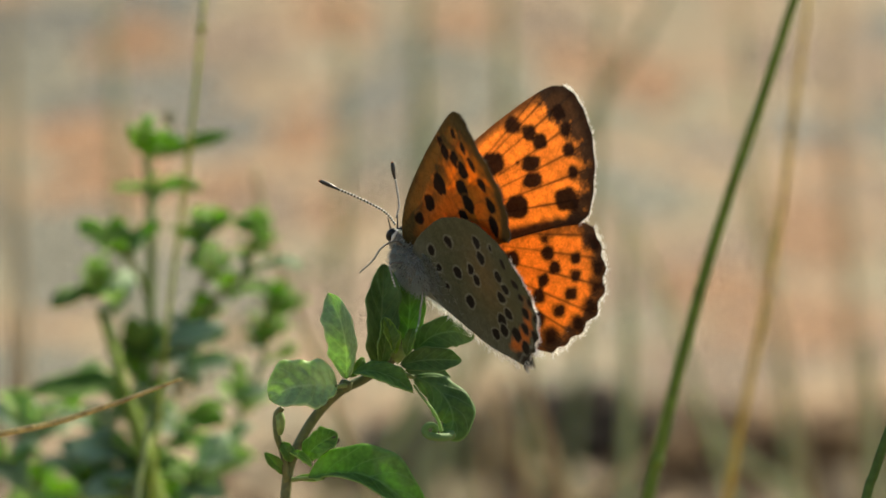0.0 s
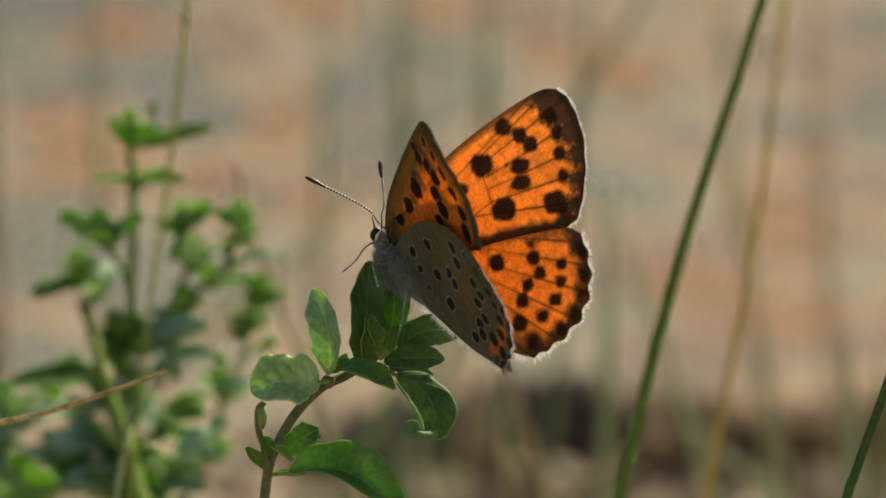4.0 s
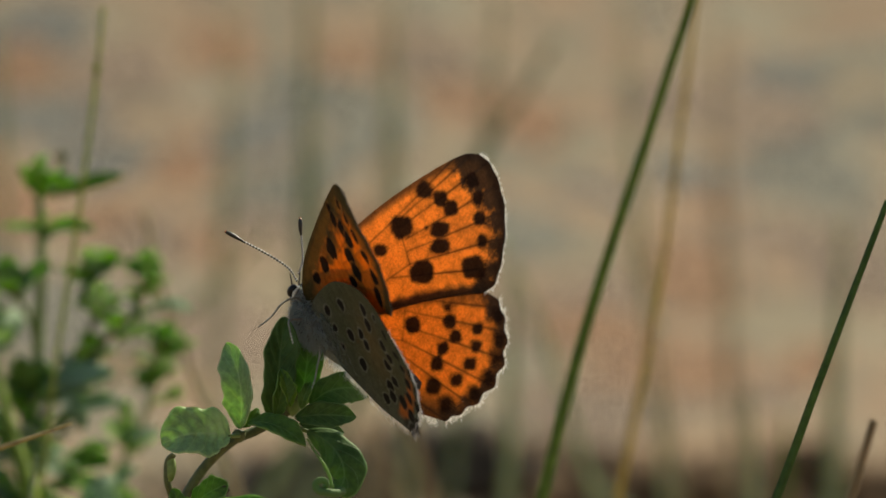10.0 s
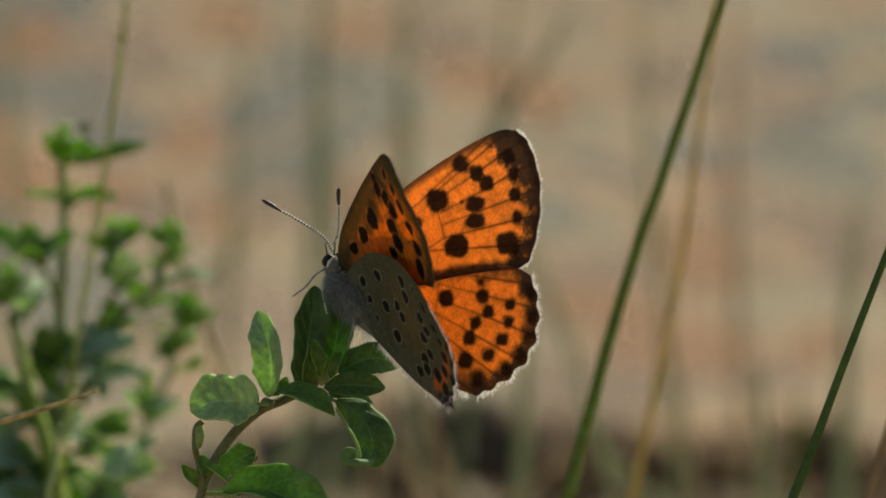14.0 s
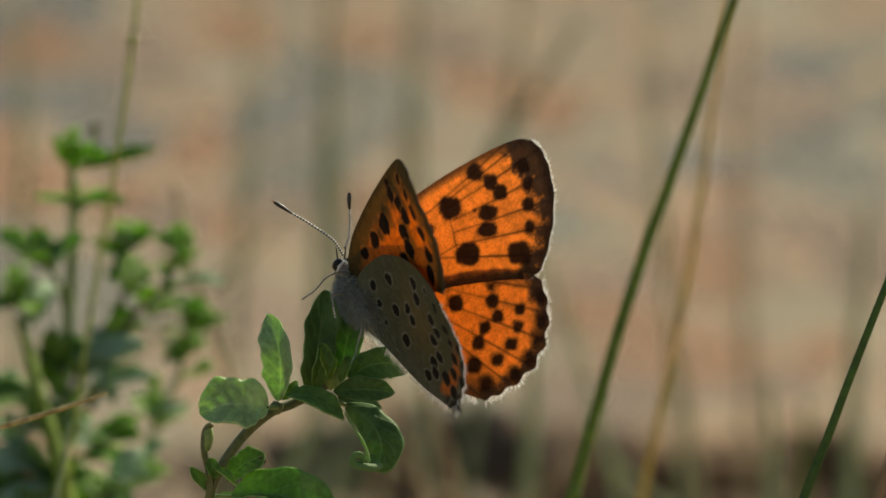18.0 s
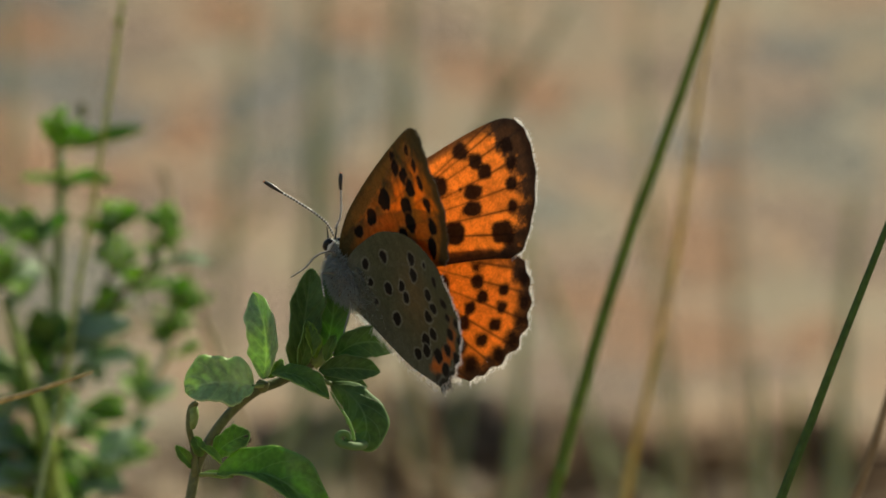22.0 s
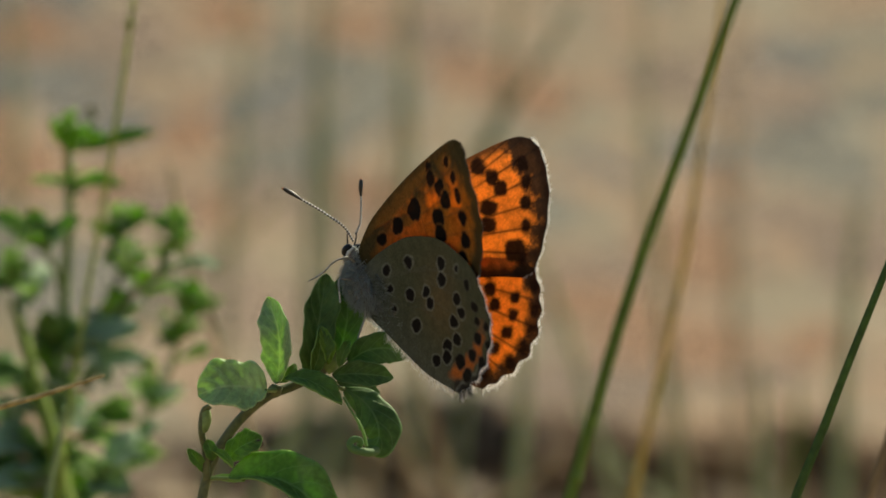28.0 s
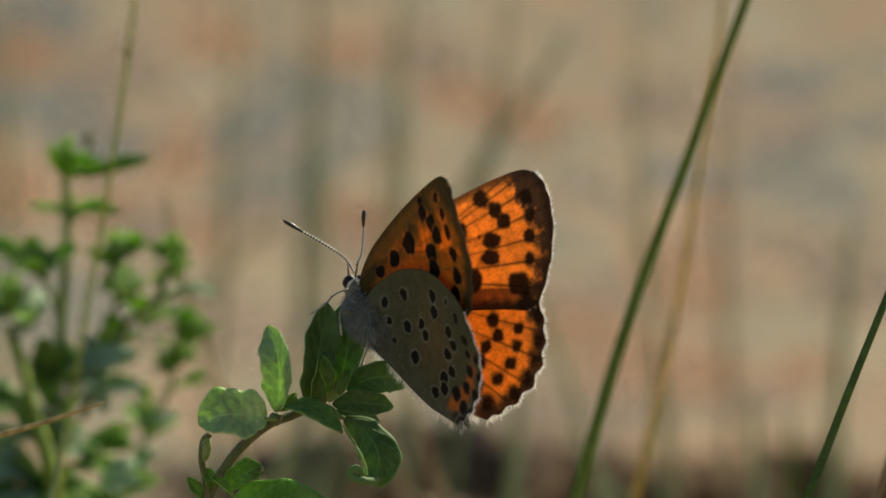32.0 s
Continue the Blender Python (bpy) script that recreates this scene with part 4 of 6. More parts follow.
TOP_LEAVES = [(LEAF_LIME, [
    ((-0.02543, 0.12000, 0.12496), (-0.02074, 0.11600, 0.12521), 0.0017), ((-0.02543, 0.12000, 0.12486), (-0.02900, 0.12400, 0.12539), 0.0014),
    ((-0.02727, 0.11700, 0.11956), (-0.03172, 0.11800, 0.12225), 0.0020), ((-0.02727, 0.11700, 0.11956), (-0.02867, 0.11600, 0.12273), 0.0018), ((-0.02727, 0.11700, 0.11932), (-0.02414, 0.11400, 0.12208), 0.0022), ((-0.02703, 0.11700, 0.11917), (-0.02910, 0.11100, 0.12005), 0.0020)]),
    (LEAF, [((-0.02987, 0.12200, 0.11586), (-0.03399, 0.11900, 0.11491), 0.0022), ((-0.02712, 0.11700, 0.11932), (-0.02567, 0.11000, 0.12005), 0.0024), ((-0.02562, 0.12000, 0.11023), (-0.02668, 0.11600, 0.11421), 0.0022), ((-0.02562, 0.12000, 0.10925), (-0.02497, 0.11500, 0.11373), 0.0026), ((-0.02640, 0.11900, 0.10731), (-0.03588, 0.11800, 0.10734), 0.0036), ((-0.02172, 0.12400, 0.11411), (-0.02032, 0.12000, 0.11612), 0.0020)]),
    (LEAF_BLUE, [((-0.02547, 0.12000, 0.11121), (-0.01854, 0.11200, 0.11281), 0.0032), ((-0.02523, 0.12000, 0.10729), (-0.01761, 0.11300, 0.11037), 0.0026), ((-0.02572, 0.12000, 0.10140), (-0.03206, 0.11200, 0.10267), 0.0034), ((-0.02572, 0.12000, 0.09943), (-0.01854, 0.11200, 0.09881), 0.0036), ((-0.02376, 0.12000, 0.11220), (-0.02113, 0.11600, 0.10788), 0.0024), ((-0.01738, 0.12000, 0.11759), (-0.01203, 0.11800, 0.11848), 0.0014), ((-0.02916, 0.12000, 0.11416), (-0.02736, 0.12300, 0.11807), 0.0020), ((-0.02621, 0.12000, 0.09845), (-0.03048, 0.11000, 0.09889), 0.0030)]),
    (LEAF_BRIGHT, [((-0.02996, 0.12200, 0.11611), (-0.02800, 0.11700, 0.11493), 0.0020), ((-0.01594, 0.14000, 0.11392), (-0.01414, 0.13600, 0.11701), 0.0022), ((-0.01594, 0.14000, 0.11290), (-0.01751, 0.13800, 0.11394), 0.0016), ((-0.01604, 0.14000, 0.10983), (-0.01315, 0.13700, 0.11065), 0.0024), ((-0.02582, 0.12000, 0.12928), (-0.02552, 0.11800, 0.13090), 0.0016), ((-0.02376, 0.12000, 0.10434), (-0.01854, 0.11200, 0.10532), 0.0028), ((-0.01630, 0.12000, 0.12005), (-0.01538, 0.11900, 0.12274), 0.0014)]),
    (LEAF_LIME, [((-0.02088, 0.12400, 0.12104), (-0.02188, 0.12200, 0.12350), 0.0020), ((-0.02088, 0.12400, 0.12104), (-0.01839, 0.12100, 0.12300), 0.0020), ((-0.02088, 0.12400, 0.12054), (-0.02273, 0.11900, 0.12152), 0.0018), ((-0.02059, 0.12400, 0.11758), (-0.01898, 0.11700, 0.11859), 0.0026), ((-0.02059, 0.12400, 0.11758), (-0.02219, 0.11800, 0.11858), 0.0020), ((-0.01630, 0.12000, 0.12005), (-0.01424, 0.11700, 0.12102), 0.0020), ((-0.01649, 0.12000, 0.11956), (-0.01751, 0.11700, 0.12078), 0.0018), ((-0.01604, 0.14000, 0.11188), (-0.01440, 0.13600, 0.11245), 0.0024), ((-0.01758, 0.14000, 0.10677), (-0.01925, 0.13700, 0.10989), 0.0020), ((-0.02562, 0.12000, 0.10434), (-0.02892, 0.11600, 0.10788), 0.0024), ((-0.02376, 0.12000, 0.11023), (-0.02215, 0.11700, 0.11224), 0.0022), ((-0.02562, 0.12000, 0.10336), (-0.02637, 0.11400, 0.10647), 0.0024), ((-0.02562, 0.12000, 0.10238), (-0.02196, 0.11300, 0.10312), 0.0030), ((-0.02582, 0.12000, 0.10042), (-0.02825, 0.11300, 0.10360), 0.0030), ((-0.02562, 0.12000, 0.09845), (-0.02317, 0.10800, 0.10042), 0.0030)]),
    (LEAF_LIME, [((-0.02611, 0.12000, 0.09747), (-0.03466, 0.10800, 0.09802), 0.0040), ((-0.02562, 0.12000, 0.09747), (-0.02165, 0.10600, 0.09669), 0.0036), ((-0.02562, 0.12000, 0.10778), (-0.02781, 0.11800, 0.11125), 0.0020), ((-0.02562, 0.12000, 0.10532), (-0.02390, 0.11300, 0.10795), 0.0024), ((-0.02562, 0.12000, 0.10729), (-0.02434, 0.11400, 0.11132), 0.0022), ((-0.03426, 0.13000, 0.09901), (-0.03788, 0.12500, 0.09575), 0.0036)])]
rr = random.Random(3)
for mat, leaves in TOP_LEAVES:
    for a, b, w in leaves:
        leaf(bush, a, b, w, mat, (rr.uniform(-0.5, 0.5), -0.7, rr.uniform(0.3, 1.0)), fold=0.35, sag=rr.uniform(0.04, 0.16), n=12)
leaf(bush, (-0.02575, 0.12000, 0.12808), (-0.02723, 0.11800, 0.13078), 0.00098, LEAF_LIME, (-0.3, -1, 0.35), fold=0.5, sag=0.08, n=12)
leaf(bush, (-0.02563, 0.12000, 0.12806), (-0.02614, 0.11600, 0.13039), 0.00088, LEAF_BRIGHT, (0.1, -1, 0.35), fold=0.5, sag=0.08, n=12)
leaf(bush, (-0.02550, 0.12000, 0.12805), (-0.02502, 0.11500, 0.13021), 0.00098, LEAF_BRIGHT, (0.2, -1, 0.35), fold=0.5, sag=0.08, n=12)
leaf(bush, (-0.02535, 0.12000, 0.12807), (-0.02385, 0.11700, 0.13050), 0.00088, LEAF_LIME, (0.3, -1, 0.35), fold=0.5, sag=0.08, n=12)
leaf(bush, (-0.02524, 0.12000, 0.12803), (-0.02295, 0.11800, 0.13006), 0.00088, LEAF, (0.4, -1, 0.35), fold=0.5, sag=0.08, n=12)
leaf(bush, (-0.02467, 0.12000, 0.12803), (-0.01821, 0.11800, 0.12995), 0.00128, LEAF, (0.2, -1, 0.35), fold=0.5, sag=0.08, n=12)
leaf(bush, (-0.02517, 0.12000, 0.12796), (-0.02222, 0.11400, 0.12913), 0.00118, LEAF_LIME, (0.2, -1, 0.35), fold=0.5, sag=0.08, n=12)
leaf(bush, (-0.02544, 0.12000, 0.12791), (-0.02434, 0.11200, 0.12848), 0.00128, LEAF_BRIGHT, (0.0, -1, 0.35), fold=0.5, sag=0.08, n=12)
# small leaves crowded at the nodes
rr = random.Random(17)
for at, count, size in [((-0.02547, 0.12000, 0.12486), 4, 0.0020), ((-0.02742, 0.11700, 0.12005), 8, 0.0026), ((-0.03010, 0.12100, 0.11685), 7, 0.0024), ((-0.02090, 0.12200, 0.12177), 8, 0.0024), ((-0.02008, 0.12000, 0.11833), 7, 0.0026), ((-0.01626, 0.11900, 0.12127), 8, 0.0022), ((-0.01713, 0.12000, 0.11818), 4, 0.0020), ((-0.01557, 0.13800, 0.11496), 6, 0.0024), ((-0.01588, 0.13800, 0.11191), 5, 0.0026), ((-0.02376, 0.12000, 0.11170), 6, 0.0030), ((-0.02552, 0.11800, 0.10929), 7, 0.0032), ((-0.02155, 0.12000, 0.11269), 6, 0.0030), ((-0.02546, 0.11700, 0.10444), 7, 0.0036), ((-0.02210, 0.11600, 0.10447), 6, 0.0036), ((-0.02952, 0.11800, 0.10441), 6, 0.0036), ((-0.02531, 0.11400, 0.09969), 7, 0.0040), ((-0.03086, 0.11600, 0.10009), 6, 0.0040), ((-0.02104, 0.11400, 0.10017), 6, 0.0038), ((-0.03568, 0.12200, 0.09935), 6, 0.0042), ((-0.01827, 0.13800, 0.10580), 4, 0.0030), ((-0.03590, 0.12500, 0.10418), 6, 0.0042), ((-0.03223, 0.12200, 0.10699), 5, 0.0040), ((-0.03781, 0.12400, 0.10125), 6, 0.0044), ((-0.01917, 0.12200, 0.10231), 6, 0.0036), ((-0.02819, 0.11600, 0.09839), 7, 0.0042), ((-0.03308, 0.12000, 0.09747), 6, 0.0042), ((-0.02351, 0.11500, 0.09746), 6, 0.0040), ((-0.01860, 0.12000, 0.11637), 5, 0.0024), ((-0.01445, 0.13800, 0.11471), 4, 0.0024)]:
    for i in range(count):
        a = i * 2.4 + rr.uniform(-0.4, 0.4)
        d = Vector((math.cos(a), 0.7 * math.sin(a), rr.uniform(0.1, 0.9))).normalized()
        ln = size * rr.uniform(0.7, 1.25)
        base = Vector(at) + Vector((0, 0, rr.uniform(-0.0012, 0.0008)))
        mat = rr.choice([LEAF, LEAF_LIME, LEAF_BLUE, LEAF_LIME, LEAF_BLUE] if size > 0.0028 else [LEAF, LEAF_LIME, LEAF_LIME, LEAF_BRIGHT, LEAF])
        leaf(bush, base, base + d * ln, ln * rr.uniform(0.42, 0.6), mat, Vector((0, -0.5, 0.8)) - d * 0.4, fold=0.4, sag=0.1, n=10)
for at, r, mat in [((-0.03030, 0.12100, 0.11759), 0.0017, LEAF_BRIGHT), ((-0.01626, 0.11900, 0.12225), 0.0013, LEAF_BRIGHT), ((-0.01574, 0.11800, 0.12044), 0.0011, LEAF_BRIGHT), ((-0.02571, 0.11800, 0.13022), 0.0012, LEAF_BRIGHT), ((-0.02090, 0.12200, 0.12227), 0.0013, LEAF_PALE_LIT), ((-0.02014, 0.11800, 0.11932), 0.0013, LEAF_PALE_LIT), ((-0.02770, 0.11600, 0.12078), 0.0012, LEAF), ((-0.01537, 0.13800, 0.11496), 0.0012, LEAF_BRIGHT), ((-0.02395, 0.12200, 0.13129), 0.0007, STEM)]:
    bud(bush, at, r, mat, seed=int(r * 1e6))

# seconds, place, turn, opening of left forewing and hindwing, right forewing and hindwing, sweep of left and right hindwing
BUTTERFLY_PATH = [
    (0.0, 0.00019, 0.00000, 0.11702, -11.68, -43.46, 138.56, 12.11, 14.39, 13.81, 13.28, -1.76, -0.04),
    (0.5, 0.00014, 0.00000, 0.11692, -12.01, -43.39, 138.56, 12.73, 15.05, 14.39, 13.75, -1.75, -0.00),
    (1.0, 0.00020, 0.00000, 0.11696, -11.84, -43.33, 138.64, 12.07, 14.65, 13.67, 13.29, -1.82, -0.13),
    (1.5, 0.00014, 0.00000, 0.11700, -11.26, -43.41, 138.46, 12.48, 14.94, 14.00, 13.54, -2.09, -0.43),
    (2.0, 0.00016, 0.00000, 0.11699, -11.34, -43.52, 138.44, 13.81, 16.03, 15.07, 14.29, -2.01, -0.65),
    (2.5, 0.00022, 0.00000, 0.11699, -11.59, -43.66, 138.47, 15.32, 17.34, 16.21, 15.19, -1.94, -0.76),
    (3.0, 0.00017, 0.00000, 0.11680, -12.13, -43.81, 138.58, 16.02, 17.88, 16.41, 15.29, -1.98, -0.73),
    (3.5, 0.00017, 0.00000, 0.11676, -11.98, -43.83, 138.38, 16.21, 18.08, 16.32, 15.22, -1.89, -0.67),
    (5.5, 0.00034, 0.00000, 0.11679, -10.85, -44.37, 137.81, 16.37, 18.92, 15.72, 15.00, -1.48, -0.88),
    (6.0, 0.00029, 0.00000, 0.11672, -11.26, -44.59, 137.96, 16.77, 19.30, 15.76, 14.99, -1.47, -0.79),
    (6.5, 0.00036, 0.00000, 0.11667, -10.92, -44.82, 137.76, 16.97, 19.57, 15.81, 15.08, -1.44, -0.63),
    (7.0, 0.00046, 0.00000, 0.11665, -10.38, -45.01, 137.39, 16.86, 19.54, 15.65, 14.88, -1.38, -0.60),
    (7.5, 0.00052, 0.00000, 0.11665, -9.99, -45.24, 137.24, 16.77, 19.50, 15.39, 14.76, -1.32, -0.64),
    (8.0, 0.00045, 0.00000, 0.11656, -10.43, -45.21, 137.29, 17.61, 20.17, 15.97, 15.07, -1.43, -0.60),
    (8.5, 0.00048, 0.00000, 0.11658, -10.18, -45.15, 137.12, 17.65, 20.23, 15.84, 15.05, -1.37, -0.49),
    (9.0, 0.00057, 0.00000, 0.11656, -9.54, -45.52, 136.67, 17.50, 20.11, 15.60, 15.03, -1.25, -0.42),
    (9.5, 0.00059, 0.00000, 0.11653, -9.16, -45.56, 136.47, 17.55, 20.07, 15.51, 15.03, -1.21, -0.63),
    (10.0, 0.00044, 0.00000, 0.11652, -10.07, -45.16, 136.85, 18.26, 20.86, 16.04, 15.39, -1.39, -0.57),
    (10.5, 0.00048, 0.00000, 0.11649, -10.45, -45.37, 137.20, 18.76, 21.31, 16.39, 15.71, -1.35, -0.44),
    (11.0, 0.00063, 0.00000, 0.11651, -10.51, -45.60, 137.05, 18.60, 21.27, 16.23, 15.64, -1.40, -0.63),
    (11.5, 0.00067, 0.00000, 0.11644, -10.35, -45.67, 136.77, 18.44, 21.26, 16.33, 15.56, -1.44, -0.62),
    (12.0, 0.00068, 0.00000, 0.11637, -10.69, -45.83, 137.21, 17.86, 20.90, 16.02, 15.00, -1.14, -0.46),
    (12.5, 0.00077, 0.00000, 0.11640, -9.73, -46.31, 137.14, 15.95, 19.28, 14.59, 13.65, -1.15, -0.35),
    (13.0, 0.00077, 0.00000, 0.11639, -10.40, -46.24, 137.12, 16.54, 19.83, 15.27, 14.09, -0.98, -0.40),
    (13.5, 0.00076, 0.00000, 0.11631, -10.01, -46.36, 136.77, 16.65, 19.91, 15.59, 14.45, -1.02, -0.44),
    (14.0, 0.00075, 0.00000, 0.11638, -9.85, -46.34, 136.69, 15.97, 19.38, 15.20, 14.08, -1.25, -0.50),
    (14.5, 0.00078, 0.00000, 0.11638, -8.78, -46.55, 136.01, 15.18, 17.94, 14.61, 13.29, -1.26, -0.32),
    (16.5, 0.00076, 0.00000, 0.11624, -8.90, -47.87, 136.56, 14.19, 16.32, 14.30, 12.41, 0.45, 1.03),
    (17.0, 0.00084, 0.00000, 0.11624, -8.16, -47.61, 135.65, 14.77, 16.84, 15.02, 13.44, 0.52, 1.04),
    (17.5, 0.00075, 0.00000, 0.11629, -8.27, -47.42, 135.59, 15.41, 17.65, 15.62, 14.51, 0.09, 0.71),
    (18.0, 0.00068, 0.00000, 0.11627, -8.37, -47.37, 135.43, 15.54, 17.54, 15.82, 14.57, -0.13, 0.84),
    (18.5, 0.00068, 0.00000, 0.11622, -7.81, -47.30, 134.93, 15.46, 17.35, 15.80, 14.87, -0.32, 0.58),
    (19.0, 0.00073, 0.00000, 0.11618, -7.95, -47.34, 134.92, 15.39, 17.28, 15.89, 14.98, -0.40, 0.59),
    (19.5, 0.00081, 0.00000, 0.11617, -8.16, -47.30, 134.50, 14.93, 17.14, 15.82, 14.83, -0.35, 0.57),
    (20.0, 0.00076, 0.00000, 0.11622, -7.58, -47.27, 134.64, 13.51, 15.92, 14.76, 14.04, -0.39, 0.55),
    (20.5, 0.00072, 0.00000, 0.11616, -7.32, -47.27, 134.10, 13.55, 16.06, 15.26, 14.37, -0.29, 0.64),
    (21.0, 0.00080, 0.00000, 0.11618, -7.31, -47.09, 134.06, 13.28, 15.85, 15.19, 14.53, -0.38, 0.46),
    (21.5, 0.00083, 0.00000, 0.11626, -6.10, -47.13, 133.21, 11.28, 13.75, 13.72, 13.01, -0.50, 0.49),
    (22.0, 0.00089, 0.00000, 0.11620, -5.89, -47.22, 132.96, 10.34, 12.95, 13.25, 12.32, -0.57, 0.50),
    (22.5, 0.00089, 0.00000, 0.11613, -6.24, -47.28, 133.00, 11.00, 13.48, 13.95, 13.04, -0.45, 0.52),
    (23.0, 0.00088, 0.00000, 0.11619, -6.74, -48.34, 134.04, 9.34, 11.90, 12.72, 11.19, 0.43, 1.18),
    (23.5, 0.00089, 0.00000, 0.11616, -7.22, -48.60, 134.43, 9.07, 11.47, 12.58, 10.71, 0.93, 1.54),
    (24.0, 0.00093, 0.00000, 0.11613, -6.80, -48.58, 134.04, 8.71, 10.83, 12.35, 10.42, 0.97, 1.63),
    (24.5, 0.00090, 0.00000, 0.11611, -6.00, -49.02, 133.45, 8.18, 9.96, 11.90, 10.05, 1.29, 2.20),
    (25.0, 0.00090, 0.00000, 0.11611, -5.28, -49.16, 132.99, 7.38, 8.77, 11.07, 9.37, 1.31, 2.37),
    (25.5, 0.00086, 0.00000, 0.11605, -4.62, -49.51, 132.38, 7.38, 8.42, 11.07, 9.35, 1.46, 2.65),
    (27.5, 0.00102, 0.00000, 0.11596, -3.62, -50.04, 131.53, 6.24, 7.01, 9.81, 8.41, 1.93, 3.33),
    (28.0, 0.00104, 0.00000, 0.11595, -3.14, -50.08, 131.09, 6.31, 6.87, 9.85, 8.46, 2.03, 3.46),
    (28.5, 0.00104, 0.00000, 0.11596, -2.99, -50.09, 131.02, 6.40, 6.94, 9.89, 8.54, 1.99, 3.49),
    (29.0, 0.00103, 0.00000, 0.11595, -2.92, -50.11, 130.91, 6.42, 6.92, 9.86, 8.45, 1.99, 3.49),
    (29.5, 0.00098, 0.00000, 0.11589, -3.13, -50.12, 131.07, 6.01, 6.85, 9.45, 8.07, 2.08, 3.62),
    (30.0, 0.00100, 0.00000, 0.11593, -3.24, -50.14, 130.62, 6.12, 7.35, 9.55, 8.26, 2.80, 4.10),
    (30.5, 0.00104, 0.00000, 0.11587, -4.90, -50.23, 131.85, 7.90, 9.66, 11.02, 9.84, 2.99, 4.30),
    (31.0, 0.00105, 0.00000, 0.11593, -4.50, -50.42, 131.45, 8.08, 10.15, 11.24, 10.24, 3.08, 4.22),
    (31.5, 0.00113, 0.00000, 0.11583, -6.05, -50.21, 132.60, 8.80, 10.98, 11.74, 10.42, 3.02, 4.07),
    (32.0, 0.00114, 0.00000, 0.11576, -5.55, -50.37, 132.26, 8.72, 10.70, 11.72, 10.23, 2.92, 4.03),
]
SPRIG_SWAY = [
    (0.0, 0.00),
    (3.5, 0.70),
    (5.5, 0.99),
    (9.0, 1.74),
    (14.0, 2.61),
    (16.5, 2.90),
    (19.0, 3.02),
    (25.5, 3.25),
    (28.0, 3.60),
    (32.0, 3.71),
]
STALK_SWAY = [(0.0, 0.44, -0.00023), (6.0, -0.89, -0.00076), (9.0, -1.15, -0.00072), (13.0, -1.02, -0.00066), (19.0, -0.47, -0.00104), (23.0, -0.45, -0.00089), (28.0, -0.39, -0.00089), (32.0, -0.25, -0.00116)]          # seconds, lean in degrees, drift to the side
# ---- butterfly: x forward, y to its left, z up between the wings; millimetres ----
MM = 0.001
FORE_COSTA = [(3.2, -0.2), (5.2, 0.3), (5.9, 2.5), (5.8, 5.0), (5.25, 8.0), (4.4, 11.0), (3.2, 14.2), (2.1, 16.4), (1.1, 17.4)]
FORE_OUTER = [(1.1, 17.4), (0.15, 17.6), (-1.05, 17.25), (-2.65, 16.5), (-4.1, 15.3), (-5.1, 13.8), (-5.65, 12.5), (-5.4, 11.4)]
FORE_INNER = [(-5.4, 11.4), (-3.6, 9.2), (-1.5, 6.2), (0.3, 3.0), (1.8, 0.4), (3.2, -0.2)]
HIND_COSTA = [(3.4, -1.6), (3.9, 0.4), (3.5, 2.6), (2.1, 5.8), (0.4, 8.0), (-1.2, 9.5), (-3.3, 10.8), (-5.2, 11.8), (-6.4, 12.1)]
# right hindwing: hidden front part cut away so its overlap doesn't darken the forewing
HIND_COSTA_FAR = [(3.0, -0.8), (2.6, 0.5), (1.6, 2.2), (0.4, 4.4), (-0.9, 6.6), (-2.5, 8.8), (-4.0, 10.5), (-5.3, 11.6), (-6.4, 12.1)]
HIND_OUTER = [(-6.4, 12.1), (-7.75, 11.8), (-9.05, 11.05), (-9.95, 9.8), (-10.35, 8.15), (-10.15, 6.3), (-9.65, 4.7), (-9.1, 3.5)]
HIND_INNER = [(-9.1, 3.5), (-8.0, 2.75), (-5.6, 1.2), (-2.8, 0.1), (-0.6, -0.65), (1.3, -1.3), (3.4, -1.5)]
FORE_SPOTS_UP = [(3.05, 12.22, 0.7), (1.68, 12.82, 0.62), (0.6, 12.99, 0.62), (2.79, 9.05, 0.9), (2.98, 6.71, 0.5), (0.3, 11.39, 0.74), (-0.53, 10.71, 0.74), (-0.66, 8.45, 0.98), (-3.72, 11.96, 0.97), (-3.01, 13.69, 0.55), (-1.73, 14.42, 0.55), (-0.66, 15.23, 0.55), (0.53, 15.65, 0.6), (1.24, 10.63, 0.14)]
HIND_SPOTS_UP = [(-2.48, 5.53, 0.62), (-4.53, 8.02, 0.52), (-5.6, 7.72, 0.52), (-5.43, 6.41, 0.5), (-5.79, 5.44, 0.55), (-6.54, 9.48, 0.44), (-7.32, 8.78, 0.46), (-7.85, 7.58, 0.5), (-7.8, 5.98, 0.5), (-6.7, 4.24, 0.6), (-8.3, 4.26, 0.62), (-7.19, 11.35, 0.6), (-8.48, 10.53, 0.6), (-9.18, 9.53, 0.55), (-9.6, 8.15, 0.6), (-9.51, 6.46, 0.6), (-3.74, 8.52, 0.3)]
FORE_SPOTS_UN = [(4.2, 3.24, 0.34), (3.56, 5.49, 0.46), (2.91, 8.09, 0.56), (3.53, 11.74, 0.3), (2.8, 11.5, 0.4), (1.5, 12.18, 0.45), (0.41, 12.33, 0.46), (0.4, 10.35, 0.5), (-0.36, 9.59, 0.5), (1.93, 14.35, 0.28), (0.47, 14.48, 0.32), (-0.7, 14.1, 0.34), (-1.79, 13.32, 0.38), (-2.86, 12.21, 0.42), (-3.45, 10.79, 0.52), (0.1, 7.97, 0.34)]
